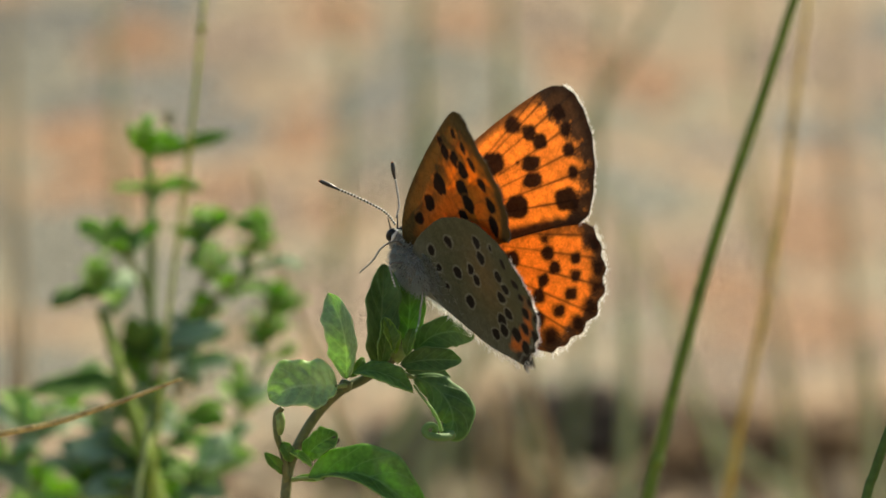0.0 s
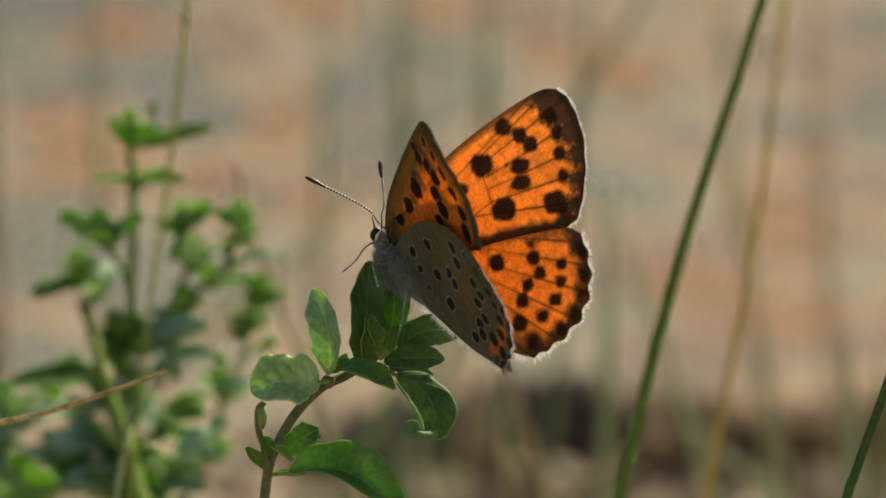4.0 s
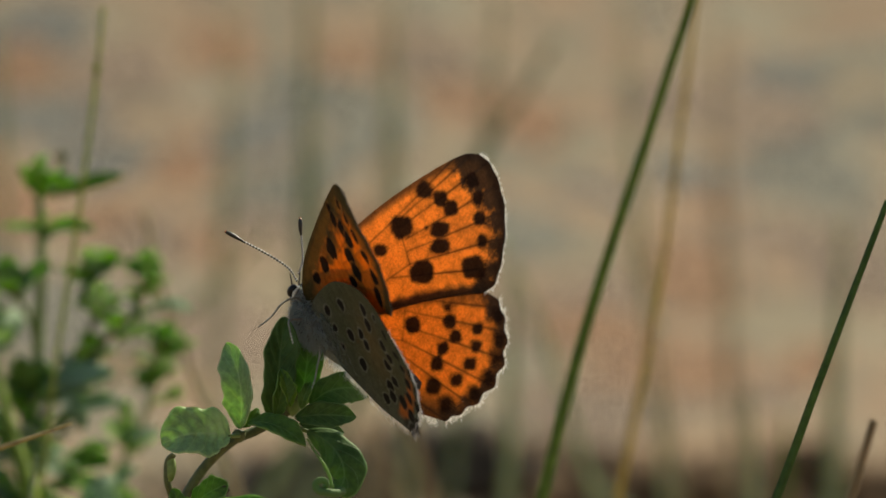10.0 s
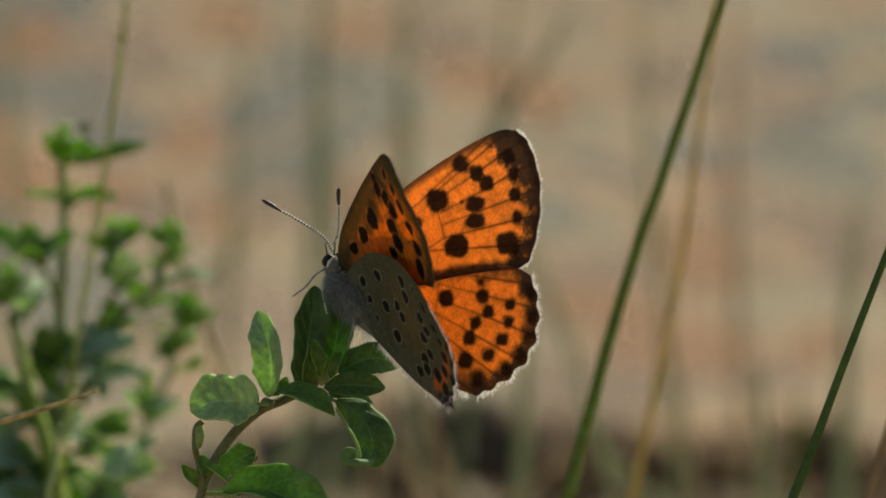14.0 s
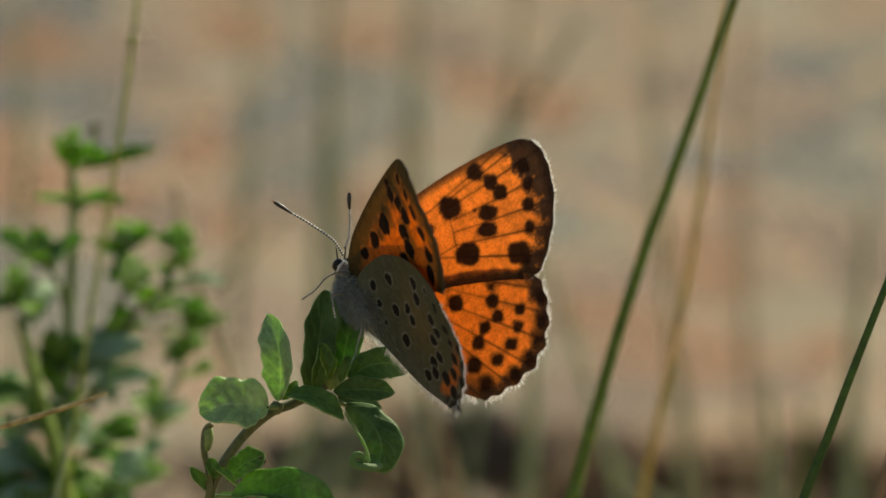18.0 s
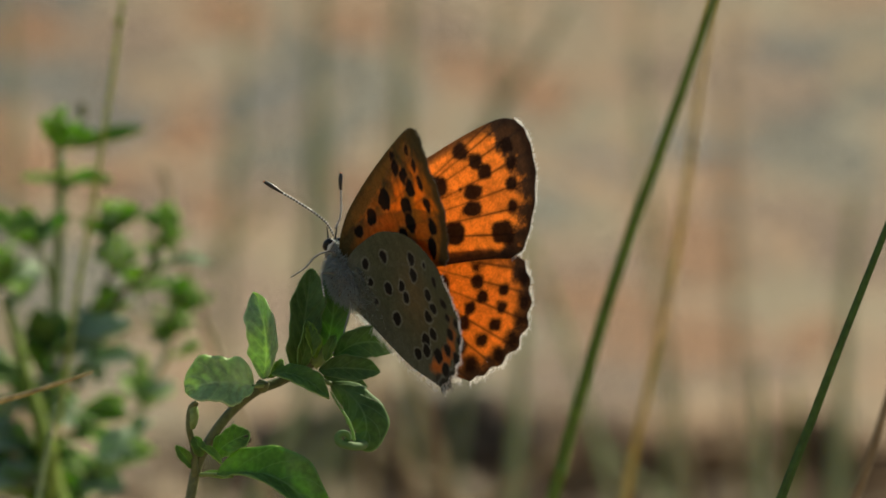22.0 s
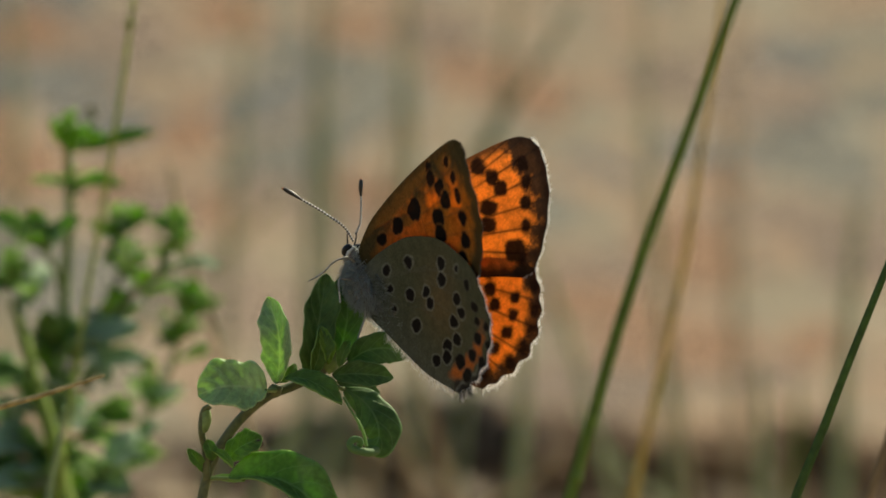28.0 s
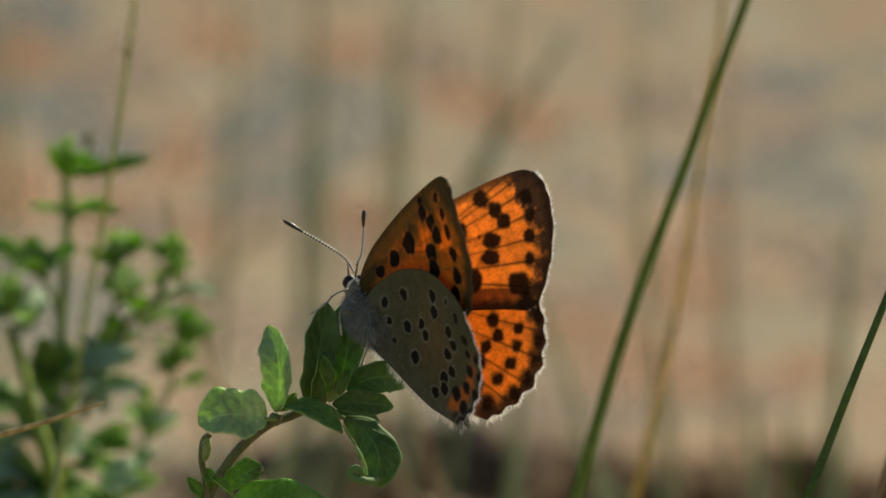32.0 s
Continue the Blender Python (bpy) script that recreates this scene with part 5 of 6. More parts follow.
HIND_SPOTS_UN = [(2.16, 2.43, 0.3), (0.78, 4.97, 0.36), (-2.14, 8.27, 0.38), (-2.86, 7.58, 0.4), (1.07, 1.78, 0.24), (-0.78, 3.5, 0.36), (-1.98, 5.25, 0.32), (-2.85, 5.12, 0.34), (-0.17, 1.29, 0.2), (-2.67, 2.64, 0.4), (-5.11, 8.37, 0.36), (-6.03, 8.03, 0.34), (-5.71, 6.69, 0.38), (-5.63, 10.4, 0.28), (-6.57, 6.01, 0.36), (-6.08, 4.68, 0.4), (-6.46, 4.0, 0.38), (-5.73, 2.78, 0.34), (-7.1, 9.96, 0.3), (-7.75, 9.29, 0.26), (-8.44, 8.37, 0.34), (-8.57, 6.9, 0.38), (-8.87, 10.08, 0.28), (-9.73, 9.3, 0.3), (-7.81, 5.24, 0.42), (-9.81, 7.59, 0.36), (-8.98, 5.3, 0.4), (-3.8, 9.9, 0.2)]
FORE_VEINS = [((4.9, 0.5), (3.6, 9.0)), ((2.6, 0.6), (0.5, 8.0)), ((3.6, 9.0), (0.5, 8.0)), ((3.7, 8.5), (2.6, 15.6)), ((3.4, 9.0), (1.6, 17.0)), ((2.9, 9.0), (0.3, 17.4)),
              ((2.0, 8.8), (-1.2, 16.8)), ((1.3, 8.4), (-2.7, 15.9)), ((0.5, 8.0), (-3.9, 14.8)), ((0.9, 6.3), (-5.0, 13.3)), ((2.6, 0.6), (-5.3, 11.7))]
HIND_VEINS = [((3.2, -0.4), (-0.8, 6.3)), ((2.6, -1.0), (-2.6, 4.2)), ((-0.8, 6.3), (-2.6, 4.2)), ((2.6, 1.5), (-5.2, 11.6)), ((-0.8, 6.3), (-7.2, 12.1)), ((-1.4, 5.7), (-8.8, 11.5)),
              ((-2.1, 5.0), (-10.0, 10.2)), ((-2.6, 4.2), (-10.5, 8.2)), ((-1.5, 2.9), (-10.3, 6.0)), ((2.6, -1.0), (-9.6, 3.8))]


# how each wing is bowed across its plane: by v * v, u * v and u * u, in hundredths
WING_BEND = {1: (1.17, -0.46, 0.16), -1: (-0.39, 0.22, -0.05)}


def wing_bow(u, v, side):
    a, b, c = WING_BEND[side]
    return 0.0024 * v * v + 0.10 * np.sin(u * 0.9 + v * 0.35) * np.clip(v / 10, 0, 1) - (a * v * v + b * u * v + c * u * u) / 100


def curve2(points, n):
    return np.array([(p.x, p.y) for p in spline([(a, b, 0) for a, b in points], n)])


def near_curve(pts, line):
    d = np.sqrt(((pts[:, None, :] - line[None, :, :]) ** 2).sum(2))
    k = d.argmin(1)
    return d[np.arange(len(pts)), k], k / (len(line) - 1)


def segment_distance(pts, a, b):
    a, b = np.array(a), np.array(b)
    t = np.clip(((pts - a) @ (b - a)) / ((b - a) @ (b - a)), 0, 1)
    return np.sqrt(((pts - (a + t[:, None] * (b - a))) ** 2).sum(1))


def blend(col, mask, paint):
    m = np.clip(mask, 0, 1)[:, None]
    return col * (1 - m) + np.array(paint) * m


def edge(d, r, soft=0.1):
    return np.clip((r - d) / soft + 0.5, 0, 1)


def wobble(pts, scale, seed):
    return np.array([noise.noise(Vector((p[0] * scale, p[1] * scale, seed))) for p in pts])


ORANGE, DARK, BROWN = (0.93, 0.41, 0.105), (0.010, 0.007, 0.006), (0.085, 0.060, 0.045)
UNDER_OLIVE, UNDER_ORANGE, UNDER_GREY = (0.074, 0.066, 0.026), (0.52, 0.185, 0.022), (0.078, 0.081, 0.046)
# upper spots drawn out along the wing, by their place in the table of the forewing
LONG_SPOTS = {5: 1.2, 6: 1.24, 7: 1.05, 8: 1.03, 4: 1.1}


def paint_upper(pts, hind, s, d_out, d_cos, d_inn, wob, grain):
    """Bright orange, sooty border and veins, hazy square spots."""
    col = np.tile(np.array((0.92, 0.39, 0.092) if hind else ORANGE), (len(pts), 1))
    col = col * (1 + 0.08 * wob + 0.06 * np.sin(pts[:, 0] * 9 + pts[:, 1] * 3) * wob)[:, None]
    for a, b in (HIND_VEINS if hind else FORE_VEINS):
        d = segment_distance(pts, a, b)
        reach = np.clip(1.3 - d_out / 8.0, 0.55, 1.0)
        col = blend(col, edge(d, 0.12, 0.3) * 0.26 * reach, BROWN)
        col = blend(col, edge(d, 0.05, 0.10) * (0.7 if hind else 0.92) * reach, (0.04, 0.024, 0.017))
    if hind:
        col = blend(col, edge(d_cos + wob * 0.4, 0.75, 0.7) * 0.6, BROWN)
        col = blend(col, edge(d_inn, 1.2, 1.4) * 0.8, BROWN)
        col = blend(col, edge(d_inn + wob * 0.3, 1.3, 0.9) * np.clip((pts[:, 0] + 4.5) / 2.5, 0, 1) * 0.9, (0.46, 0.43, 0.33))
        ray = 0.12 * np.cos(2 * math.pi * 7 * s)
        col = blend(col, edge(d_out + wob * 0.4 + grain * 0.3 + ray, 0.62 + 0.7 * np.clip((0.25 - s) / 0.25, 0, 1), 0.7) * 0.9, (0.085, 0.060, 0.047))
    else:
        ray = 0.22 * np.cos(2 * math.pi * 7 * s)
        col = blend(col, edge(d_out + wob * 0.7 + grain * 0.6 + 1.5 * ray, 1.15 + 1.7 * np.clip(1 - s / 0.55, 0, 1) ** 0.8, 0.7) * 0.92, BROWN)
        col = blend(col, edge(d_out + wob * 0.3, 0.65, 0.7) * 0.62, (0.05, 0.034, 0.027))
        col = blend(col, edge(d_cos, 0.45, 0.5) * 0.75, BROWN)
        col = blend(col, edge(d_inn + wob * 0.2, 0.6, 0.5) * 0.85, BROWN)
        base = np.sqrt(((pts - np.array((4.0, 0.0))) ** 2).sum(1))
        col = blend(col, edge(base, 3.0, 3.0) * 0.6, BROWN)
    for k, (u, v, r) in enumerate(HIND_SPOTS_UP if hind else FORE_SPOTS_UP):
        dx, dy = pts[:, 0] - u, pts[:, 1] - v
        al, ac = 0.74 * dy - 0.67 * dx, 0.74 * dx + 0.67 * dy
        st = 1.0 if hind else LONG_SPOTS.get(k, 1.0)
        d = (np.abs(al / st) ** 2.6 + np.abs(ac * st / (0.85 if hind else 0.78)) ** 2.6) ** (1 / 2.6)
        rim = 0.16 if d_out[np.argmin(d)] > 1.6 else 0.45
        col = blend(col, edge(d / 1.04 + wob * 0.15 + grain * 0.12, r, rim + 0.1) * 0.95, (0.045, 0.026, 0.019))
    # single scales: pale and dark flecks
    return col * (1 + 0.10 * grain)[:, None]


def paint_under(pts, hind, s, d_out, d_cos, d_inn, wob, grain):
    """Grey or olive, black spots in thin pale rings, orange marks."""
    veins = HIND_VEINS if hind else FORE_VEINS
    if hind:
        col = np.tile(np.array(UNDER_GREY), (len(pts), 1))
        col = blend(col, edge(d_inn, 1.6, 3.0) * 0.5, (0.115, 0.117, 0.098))
        root = np.sqrt(((pts - np.array((3.0, -0.6))) ** 2).sum(1))
        col = blend(col, edge(root + wob * 0.5, 2.4, 4.0) * 0.6, (0.135, 0.142, 0.128))
        warm = np.exp(-((pts[:, 0] + 3.6) ** 2 + (pts[:, 1] - 6.4) ** 2) / 6.5)
        col = blend(col, warm * 0.42, (0.20, 0.115, 0.042))
        band = edge(np.abs(d_out - 1.25 + wob * 0.2), 0.5, 0.4) * np.clip((s - 0.30) / 0.25, 0, 1) * np.clip((d_inn - 0.5) / 0.6, 0, 1)
        col = blend(col, band * 0.85, (0.50, 0.125, 0.018))
        corner = np.sqrt(((pts - np.array(HIND_OUTER[-1])) ** 2).sum(1))
        col = blend(col, edge(corner + wob * 0.3, 0.9, 0.5) * 0.9, (0.03, 0.024, 0.02))
        col = blend(col, edge(np.abs(d_out - 0.42), 0.10, 0.16) * np.clip((s - 0.55) / 0.2, 0, 1) * 0.7, (0.19, 0.19, 0.17))
        col = blend(col, edge(d_out, 0.18 + 0.14 * np.clip((s - 0.6) / 0.2, 0, 1), 0.15), (0.03, 0.026, 0.022))
        for a, b in veins:
            col = blend(col, edge(segment_distance(pts, a, b), 0.05, 0.14) * 0.22, (0.13, 0.12, 0.09))
    else:
        col = np.tile(np.array(UNDER_ORANGE), (len(pts), 1))
        col = col * (1 + 0.25 * wob)[:, None]
        col = blend(col, edge(d_cos + wob * 0.3, 2.3, 2.1) * 0.97, UNDER_OLIVE)
        ray = 0.16 * np.cos(2 * math.pi * 7 * s)
        col = blend(col, edge(d_out + wob * 0.25 + ray, 1.15, 0.8) * 0.9, UNDER_OLIVE)
        for a, b in veins:
            col = blend(col, edge(segment_distance(pts, a, b), 0.05, 0.14) * 0.38, (0.12, 0.07, 0.025))
    for u, v, r in (HIND_SPOTS_UN if hind else FORE_SPOTS_UN):
        dx, dy = pts[:, 0] - u, pts[:, 1] - v
        al, ac = 0.87 * dy - 0.5 * dx, 0.87 * dx + 0.5 * dy
        if hind:
            d = np.sqrt((al / 1.52) ** 2 + (ac / 1.12) ** 2)
            haze = 0.5 if d_out[np.argmin(d)] > 2.2 else 0.2
            col = blend(col, edge(d + wob * 0.08, r + 0.10, 0.09) * haze, (0.30, 0.30, 0.25))
        else:
            d = np.sqrt((al / 1.64) ** 2 + (ac / 1.30) ** 2)
            col = blend(col, edge(d, r + 0.10, 0.14) * 0.28, (0.42, 0.24, 0.08))
        near_edge = d_out[np.argmin(d)] < 2.0
        col = blend(col, edge(d + wob * 0.12, r * (1.12 if near_edge else 1.04), 0.16 if near_edge else 0.12), DARK)
    return col * (1 + 0.16 * grain)[:, None]


def paint_wing(pts, hind, under, outer, costa, inner, wob, grain):
    d_out, s = near_curve(pts, outer)
    d_cos, _ = near_curve(pts, costa)
    d_inn, _ = near_curve(pts, inner)
    return (paint_under if under else paint_upper)(pts, hind, s, d_out, d_cos, d_inn, wob, grain)


def wing(parent, name, hind, side, label):
    """side +1 left, -1 right. The under face looks outwards."""
    N, M = 336, 84
    c1, c2, c3 = (HIND_COSTA, HIND_OUTER, HIND_INNER) if hind else (FORE_COSTA, FORE_OUTER, FORE_INNER)
    if hind and side < 0:
        c1 = [HIND_INNER[-1]] + HIND_COSTA_FAR[1:]
    costa, outer, inner = curve2(c1, 113), curve2(c2, 113), curve2(c3, 113)
    # scalloped outer edge between the veins
    k = np.arange(113) / 112
    mid0 = np.array((-3.0, 5.0)) if hind else np.array((1.5, 8.5))
    scal = (-0.2 if hind else -0.10) + (0.28 * np.sin(np.pi * k) if side < 0 and not hind else 0.0) + (0.17 if hind else 0.15 if side > 0 else 0.05) * np.cos(k * 2 * math.pi * 7)
    away = outer - mid0
    outer = outer + away / np.linalg.norm(away, axis=1)[:, None] * (scal * np.sin(np.pi * k) ** 0.5)[:, None]
    ring = np.concatenate([costa[:-1], outer[:-1], inner[:-1]])
    N = len(ring)
    rs = (np.arange(M) + 1) / M
    pts = np.concatenate([[mid0]] + [mid0 + r * (ring - mid0) for r in rs])
    wob = wobble(pts, 1.6, 4.0 if hind else 9.0)
    grain = wobble(pts, 5.5, 2.0)
    wob = wob + 0.45 * grain
    fine = wobble(pts, 13.0, 6.0)
    up = paint_wing(pts, hind, False, outer, costa, inner, wob, fine)
    # right undersides, out of view, take a lightened upper pattern so transmitted light stays bright
    un = paint_wing(pts, hind, True, outer, costa, inner, wob, fine) if side > 0 else up ** 0.75
    # gentle camber and vein relief
    rel = np.zeros(len(pts))
    for a, b in (HIND_VEINS if hind else FORE_VEINS):
        rel = np.maximum(rel, np.exp(-(segment_distance(pts, a, b) / 0.09) ** 2))
    bow = wing_bow(pts[:, 0], pts[:, 1], side)
    off = 0.22 if hind else 0.0
    y_un, y_up = off - bow + 0.03 + 0.02 * rel, off - bow - 0.03
    verts = np.concatenate([np.stack([pts[:, 0], side * y_up, pts[:, 1]], 1), np.stack([pts[:, 0], side * y_un, pts[:, 1]], 1)]) * MM
    K = len(pts)
    faces = []
    for j in range(N):
        a, b = 1 + j, 1 + (j + 1) % N
        faces.append((0, a, b))
        faces.append((K, K + b, K + a))
    for i in range(M - 1):
        for j in range(N):
            a, b = 1 + i * N + j, 1 + i * N + (j + 1) % N
            faces.append((a, a + N, b + N, b))
            faces.append((K + a, K + b, K + b + N, K + a + N))
    e0 = 1 + (M - 1) * N
    for j in range(N):
        a, b = e0 + j, e0 + (j + 1) % N
        faces.append((a, K + a, K + b, b))
    if side < 0:
        faces = [f[::-1] for f in faces]
    me = bpy.data.meshes.new(name)
    me.from_pydata(verts.tolist(), [], faces)
    me.materials.append(WING)
    me.polygons.foreach_set("use_smooth", [True] * len(me.polygons))
    att = me.color_attributes.new("pigment", "FLOAT_COLOR", "POINT")
    rgba = np.ones((2 * K, 4), dtype=np.float32)
    rgba[:K, :3], rgba[K:, :3] = up, un
    # the alpha holds how much light the membrane lets through
    rgba[:, 3] = (0.16 if hind else 0.52) if side > 0 else (0.47 if hind else 0.52)
    att.data.foreach_set("color", rgba.ravel())
    me.update()
    ob = part(name, me, parent, label)
    # pale hair fringe along the outer edge
    rr = random.Random(11 + hind)
    fv, ff = [], []
    dark_v, dark_f, root_v, root_f = [], [], [], []
    count = 520 if side < 0 else 560
    for i in range(count):
        q = rr.uniform(0, 112)
        k0 = min(int(q), 111)
        p = outer[k0] + (outer[k0 + 1] - outer[k0]) * (q - k0)
        t = outer[k0 + 1] - outer[k0]
        nrm = np.array((t[1], -t[0])) / np.linalg.norm(t)
        if nrm @ (p - mid0) < 0:
            nrm = -nrm
        d = nrm + np.array((rr.gauss(0, 0.36), rr.gauss(0, 0.36)))
        d = d / np.linalg.norm(d)
        ln = rr.uniform(0.05, 0.62) * (1.0 if hind else 0.62) * (0.55 + 0.45 * math.sin(q * 1.7) ** 2) * ((0.75 if hind else 0.45) if side > 0 else 1.0)
        if hind and side > 0 and q > 92:
            ln = rr.uniform(0.3, 0.8)      # ragged tuft at the hind corner
        b0 = off - wing_bow(p[0], p[1], side) + rr.uniform(-0.03, 0.03)
        w = 0.013
        tip = p + d * ln
        tv, tf = (dark_v, dark_f) if hind and side > 0 and q > 84 and i % 5 < 3 else (fv, ff)
        j = len(tv)
        tv += [(p[0] - d[1] * w, b0, p[1] + d[0] * w), (p[0] + d[1] * w, b0, p[1] - d[0] * w), (p[0], b0 + 0.05, p[1]), (tip[0], b0 + rr.gauss(0, 0.06), tip[1])]
        tf += [(j, j + 1, j + 3), (j + 1, j + 2, j + 3), (j + 2, j, j + 3)]
    if hind:
        # soft hairs along the inner edge
        for i in range(520):
            k0 = int(rr.uniform(14, 111))
            p = inner[k0]
            t = inner[k0 + 1] - inner[k0]
            nrm = np.array((t[1], -t[0])) / np.linalg.norm(t)
            if nrm @ (p - mid0) < 0:
                nrm = -nrm
            d = nrm + np.array((rr.gauss(-0.5, 0.3), rr.gauss(0, 0.3)))
            tip = p + d / np.linalg.norm(d) * rr.uniform(0.2, 0.75)
            j = len(fv)
            b0 = off - wing_bow(p[0], p[1], side)
            fv += [(p[0] - 0.02, b0, p[1]), (p[0] + 0.02, b0, p[1]), (p[0], b0 + 0.03, p[1] + 0.02), (tip[0], b0 + rr.gauss(0, 0.15), tip[1])]
            ff += [(j, j + 1, j + 3), (j + 1, j + 2, j + 3), (j + 2, j, j + 3)]
        # and over its root
        for i in range(700 if side > 0 else 0):
            p = np.array((2.9 - abs(rr.gauss(0, 1.5)), rr.uniform(-1.3, 1.4)))
            d = np.array((rr.gauss(-0.9, 0.3), rr.gauss(0.5, 0.4)))
            tip = p + d / np.linalg.norm(d) * rr.uniform(0.3, 1.1)
            b0, b1 = off + 0.03 - wing_bow(p[0], p[1], side), off + 0.03 - wing_bow(tip[0], tip[1], side)
            j = len(root_v)
            root_v += [(p[0] - 0.016, b0, p[1]), (p[0] + 0.016, b0, p[1]), (p[0], b0 + 0.02, p[1] + 0.02), (tip[0], b1 + rr.uniform(0.03, 0.3), tip[1])]
            root_f += [(j, j + 1, j + 3), (j + 1, j + 2, j + 3), (j + 2, j, j + 3)]
    fv = [Vector((a * MM, side * b * MM, c * MM)) for a, b, c in fv]
    fr = part("fringe", mesh_from("fringe", fv, ff, FRINGE if side < 0 or hind else FRINGE_DARK, False), ob, "pale hair fringe" if side < 0 or hind else "short brown fringe")
    tagged(fr, kind="stuff")
    if root_v:
        root_v = [Vector((a * MM, side * b * MM, c * MM)) for a, b, c in root_v]
        tagged(part("root_hair", mesh_from("root_hair", root_v, root_f, FUR, False), ob, "soft grey hair over the wing root"), kind="stuff")
    if dark_v:
        dark_v = [Vector((a * MM, side * b * MM, c * MM)) for a, b, c in dark_v]
        tagged(part("dark_tuft", mesh_from("dark_tuft", dark_v, dark_f, BLACK, False), ob, "black hair tuft"), kind="stuff")
    return ob


butterfly = thing("butterfly", BUTTERFLY_PATH[0][1:4], "orange copper butterfly with black spots, wings half open, on the sprig", "butterfly")


def mm(points):
    return [Vector(p) * MM for p in points]


def body_piece(name, centre, radii, mat, rough=0.08, seed=0, label="", sub=3):
    v, f = ellipsoid(*[c * MM for c in centre], *[r * MM for r in radii], rough, seed, sub)
    return part(name, mesh_from(name, v, f, mat), butterfly, label)


thorax = body_piece("thorax", (3.3, 0.0, -0.72), (1.95, 1.1, 1.2), BODY, 0.1)
v, f = tube(mm([(1.8, 0, -0.3), (-0.6, 0, 1.1), (-3.4, 0, 2.5), (-5.6, 0, 3.6), (-6.6, 0, 4.1)]), [0.0009, 0.0009, 0.0008, 0.0006, 0.0003], n=40, sides=14, flat=0.32)
part("abdomen", mesh_from("abdomen", v, f, BODY), butterfly)
body_piece("head", (5.5, 0.0, -0.38), (0.7, 0.6, 0.72), BODY, 0.1, 3)
for s in (1, -1):
    eye = body_piece("eye", (5.92, 0.42 * s, -0.12), (0.36, 0.36, 0.52), EYE, 0.0, label="glossy black eye")
    v, f = tube(mm([(5.80, 0.25 * s, 0.40), (5.62, 0.55 * s, 0.08), (5.45, 0.62 * s, -0.30)]), [0.00008, 0.00014, 0.00008], n=14, sides=6)
    part("eye_rim", mesh_from("eye_rim", v, f, WHITE), eye, "white rim")
    v, f = tube(mm([(6.05, 0.20 * s, -0.30), (6.40, 0.32 * s, 0.12), (6.88, 0.43 * s, 0.60)]), [0.00008, 0.00006, 0.00003], n=14, sides=6)
    part("palp", mesh_from("palp", v, f, BLACK), butterfly)


def antenna(points, club):
    """Ringed shaft, dark club, rusty end."""
    line = spline(points, 200)
    v, f = tube(points, [0.00007, 0.000064, 0.00007], n=60, sides=7)
    ob = part("antenna", mesh_from("antenna", v, f, BLACK), butterfly)
    pieces = []
    for i in range(21):
        k = int(4 + i * 9.0)
        pieces.append(tube([line[k], line[k + 2], line[k + 4]], [0.000076, 0.000076, 0.000076], n=3, sides=7))
    v, f = joined(*pieces)
    part("white_rings", mesh_from("white_rings", v, f, WHITE), ob, "white rings")
    v, f = tube(club, [0.00008, 0.00012, 0.00015, 0.00015, 0.0001], n=24, sides=9)
    part("club", mesh_from("club", v, f, BLACK), ob)
    e = Vector(club[-1])
    v, f = ellipsoid(e.x, e.y, e.z, 0.00009, 0.00009, 0.00009, 0.1, sub=2)
    part("tip", mesh_from("tip", v, f, RUST), ob, "rust-coloured tip")
    return ob


ANTENNA_BASE = Vector((6.34, -0.00, 0.31)) * MM
FAR_ANTENNA_BASE = Vector((6.95, -0.52, 0.27)) * MM
NEAR_ANTENNA_TURN = [(0.0, 1.9, -2.4), (3.5, 0.2, -3.0), (6.0, -2.8, -0.5), (9.0, -2.7, -0.0), (12.0, -3.6, -1.1), (14.0, -3.8, 0.5), (17.0, -1.4, -1.1), (19.0, -1.8, -1.3), (22.0, 1.3, -1.6), (25.0, 4.1, 0.2), (28.0, 5.8, 1.4), (30.0, 4.9, 1.4), (32.0, 4.1, 2.1)]
FAR_ANTENNA_TURN = [(0.0, -1.2, 3.0), (3.5, -4.2, 2.5), (6.0, -3.5, 1.1), (9.0, -2.4, 1.9), (12.0, -3.8, -1.1), (14.0, -3.5, -1.0), (17.0, -1.6, 0.9), (19.0, -3.2, 0.0), (22.0, -1.8, 1.3), (25.0, -0.4, 1.6), (28.0, 1.2, 2.9), (30.0, 2.1, 1.3), (32.0, -0.5, 0.3)]
near_antenna = antenna(mm([(6.34, -0.00, 0.31), (7.11, 0.48, 0.75), (7.93, 1.29, 0.94), (8.81, 2.24, 1.04), (9.60, 3.18, 1.11)]), mm([(9.54, 3.12, 1.11), (9.88, 3.40, 1.11), (10.16, 3.65, 1.10), (10.51, 3.96, 1.08)]))
far_antenna = antenna(mm([(6.95, -0.52, 0.27), (7.49, -0.96, 0.73), (8.26, -1.20, 1.18), (9.18, -1.40, 1.69)]), mm([(9.12, -1.39, 1.64), (9.42, -1.40, 1.87), (9.68, -1.43, 2.08), (9.94, -1.47, 2.29)]))


def leg(points, label=""):
    pts = mm(points)
    v, f = tube(pts, [0.00009, 0.00007, 0.00006, 0.00005], n=40, sides=7)
    ob = part("leg", mesh_from("leg", v, f, LEG), butterfly, label)
    if "ringed" not in label:
        return
    line = spline(pts, 60)
    pieces = [tube([line[k], line[k + 1], line[k + 2]], [0.00006, 0.00006, 0.00006], n=3, sides=7) for k in range(44, 57, 4)]
    v, f = joined(*pieces)
    part("pale_rings", mesh_from("pale_rings", v, f, WHITE), ob, "white rings")


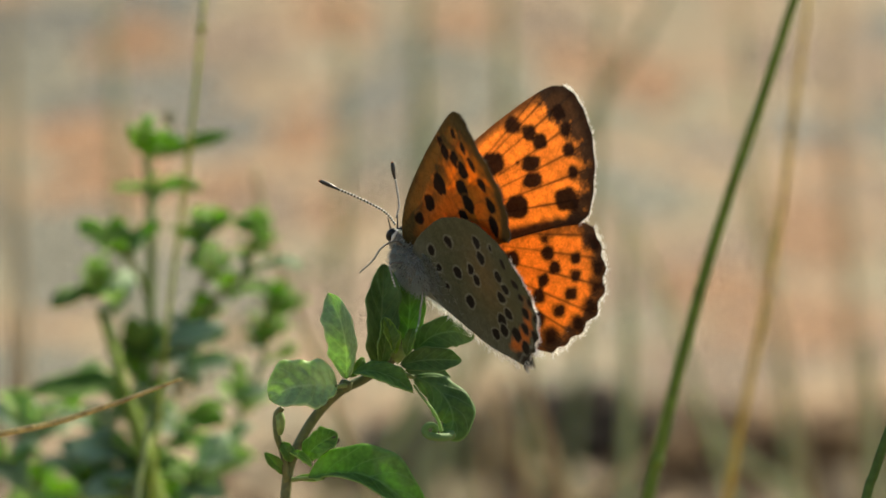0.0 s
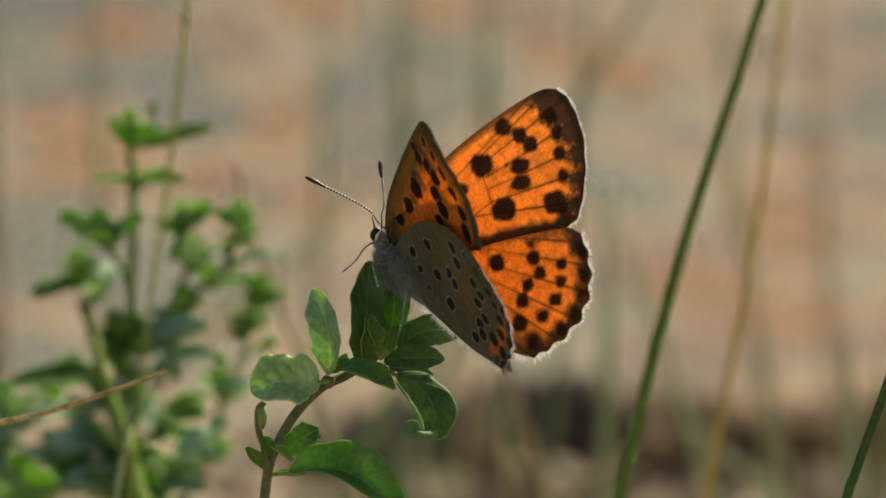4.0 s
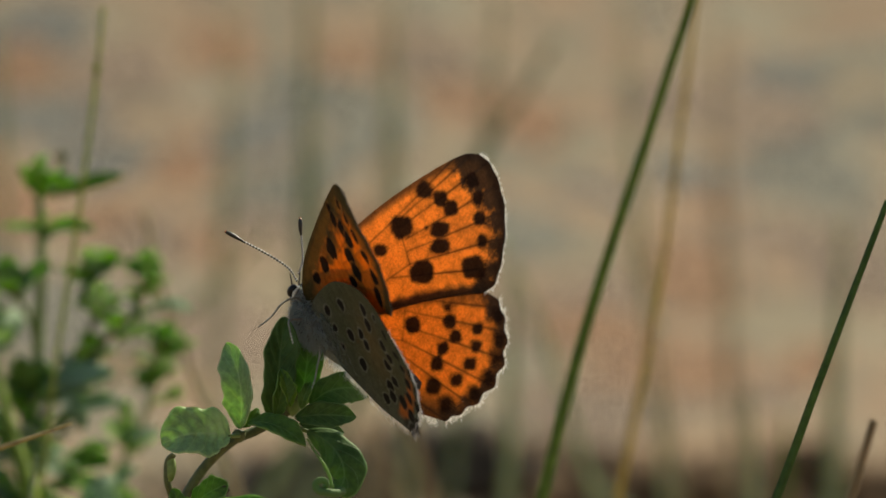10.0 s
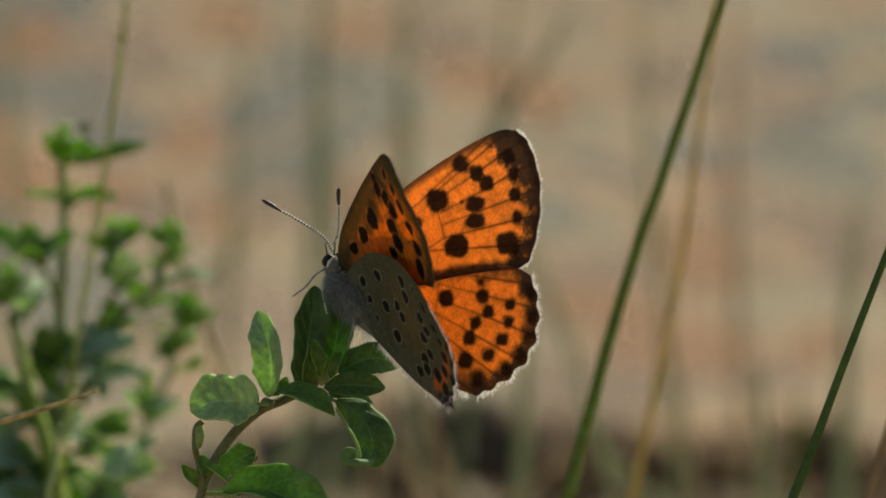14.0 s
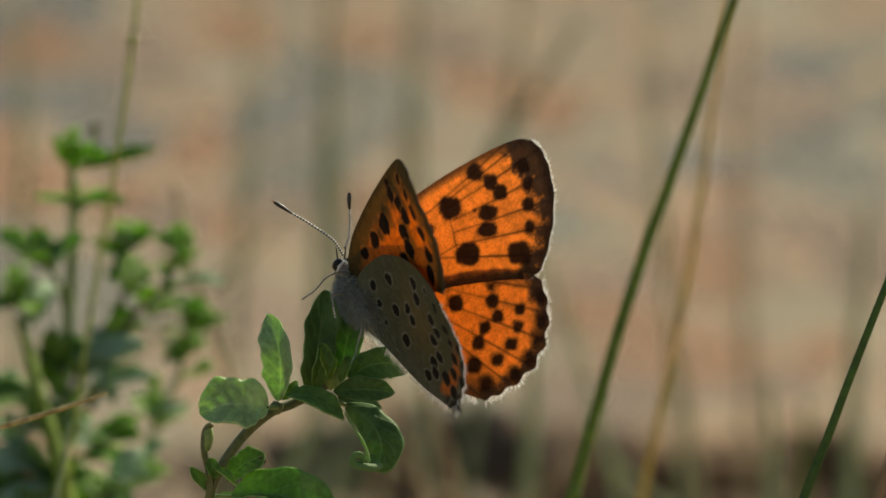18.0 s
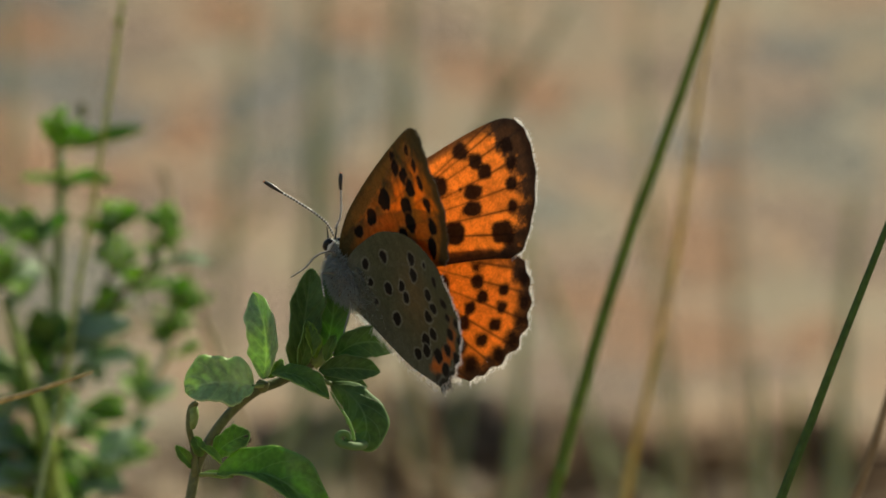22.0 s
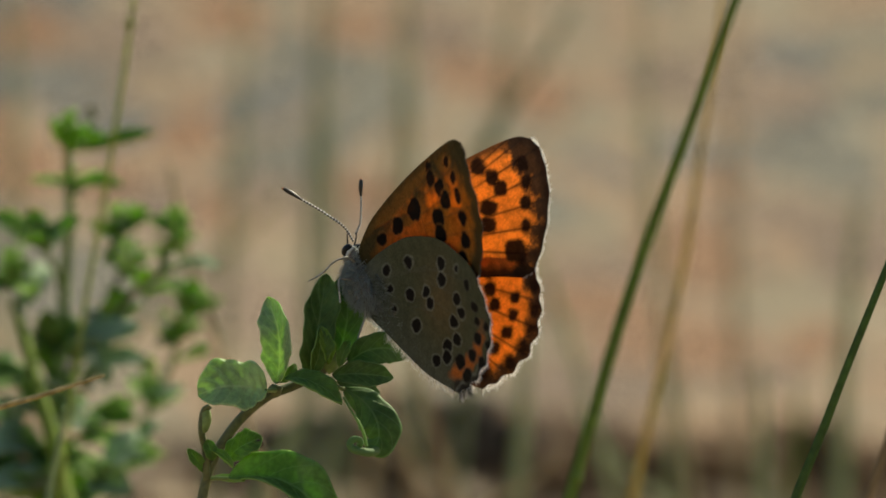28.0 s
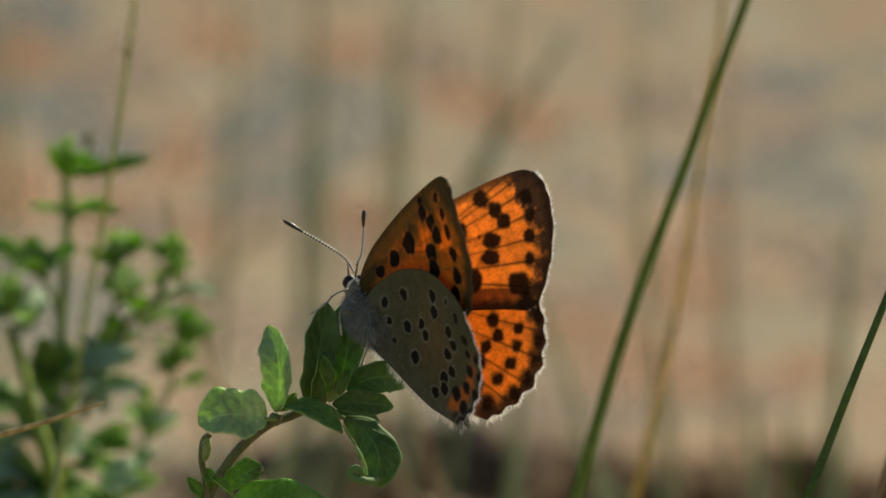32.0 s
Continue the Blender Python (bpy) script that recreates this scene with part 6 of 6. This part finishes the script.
leg([(4.70, 0.60, 0.20), (4.62, 1.60, 0.76), (4.50, 2.60, 0.44), (4.05, 3.40, -0.12), (3.81, 4.37, -0.75)], "slender bent foreleg")
leg([(3.60, 0.70, -0.40), (3.30, 2.50, 0.15), (2.65, 2.80, -0.05), (1.85, 2.78, -0.55)], "slender pale leg held over a leaf, ringed white")
leg([(2.10, 0.45, -0.80), (1.30, 0.58, -1.05), (0.60, 0.85, -1.90), (0.02, 1.10, -2.60), (-0.55, 1.65, -3.60)], "slender leg, its foot ringed white")

# grey fur on thorax and head
rr = random.Random(21)
fv, ff = [], []
for i in range(4200):
    d = Vector((rr.gauss(0, 1), rr.gauss(0, 1), rr.gauss(-0.2, 1))).normalized()
    if i % 5 == 0:
        c, rad = Vector((5.5, 0, -0.38)), (0.7, 0.6, 0.72)
        if abs(d.y) > 0.35 and d.x > -0.3:
            continue
    else:
        c, rad = Vector((3.3, 0, -0.72)), (1.95, 1.1, 1.2)
    p = c + Vector((d.x * rad[0], d.y * rad[1], d.z * rad[2]))
    g = (d + Vector((-0.7, rr.gauss(0, 0.3), rr.gauss(-0.2, 0.3)))).normalized()
    ln = rr.uniform(0.25, 0.7) if i % 5 else rr.uniform(0.15, 0.35)
    s = g.orthogonal().normalized() * 0.022
    t = g.cross(s).normalized() * 0.022
    j = len(fv)
    fv += [(p + s) * MM, (p - s * 0.5 + t) * MM, (p - s * 0.5 - t) * MM, (p + g * ln) * MM]
    ff += [(j, j + 1, j + 3), (j + 1, j + 2, j + 3), (j + 2, j, j + 3)]
tagged(part("fur", mesh_from("fur", fv, ff, FUR, False), butterfly, "soft grey fur"), kind="stuff")

WINGS = {}
WING_COLUMNS = {(1, False): 7, (1, True): 8, (-1, False): 9, (-1, True): 10}
for s, word in ((1, "left"), (-1, "right")):
    WINGS[(s, False)] = wing(butterfly, f"{word}_forewing", False, s, "orange forewing with black spots and brown edge")
    WINGS[(s, True)] = wing(butterfly, f"{word}_hindwing", True, s, "hindwing, orange above and grey-brown with black spots beneath")


def motions():
    """The butterfly slowly closes its wings while the sprig bends under it."""
    walk(butterfly, [(r[0], pose(*r[1:7])) for r in BUTTERFLY_PATH])
    hinge = pose(0.003, 0, 0)
    for (side, hind), column in WING_COLUMNS.items():
        rows = []
        for r in BUTTERFLY_PATH:
            sweep = r[10 + (1 if side > 0 else 2)] if hind else 0.0
            rows.append((r[0], pose(0, 0, 0, -side * r[column], 0, 0) @ hinge @ pose(0, 0, 0, 0, sweep, 0) @ hinge.inverted()))
        walk(WINGS[(side, hind)], rows)
    for ob, b, keys in ((near_antenna, ANTENNA_BASE, NEAR_ANTENNA_TURN), (far_antenna, FAR_ANTENNA_BASE, FAR_ANTENNA_TURN)):
        walk(ob, [(t, pose(b.x, b.y, b.z, 0, a, c) @ pose(-b.x, -b.y, -b.z)) for t, a, c in keys])
    at = sprig.matrix_basis.copy()
    pivot = Vector((-0.00704, 0.00000, 0.10756))
    walk(sprig, [(t, Matrix.Translation(pivot) @ pose(0, 0, 0, 0, a, 0) @ Matrix.Translation(-pivot) @ at) for t, a in SPRIG_SWAY])
    foot = Matrix.Translation((0.01069, -0.052, 0.10))
    stood = tall_stalk.matrix_basis.copy()
    walk(tall_stalk, [(t, pose(x, 0, 0) @ foot @ pose(0, 0, 0, 0, a, 0) @ foot.inverted() @ stood) for t, a, x in STALK_SWAY])
    leant = ochre_straw.matrix_basis.copy()
    walk(ochre_straw, [(t, leant @ pose(0, 0, 0.1, 0, a, 0) @ pose(0, 0, -0.1)) for t, a in ((0, 0), (3.5, -0.6), (7, -1.3), (9, -1.4), (25, -1.5), (32, -1.5))])


motions()
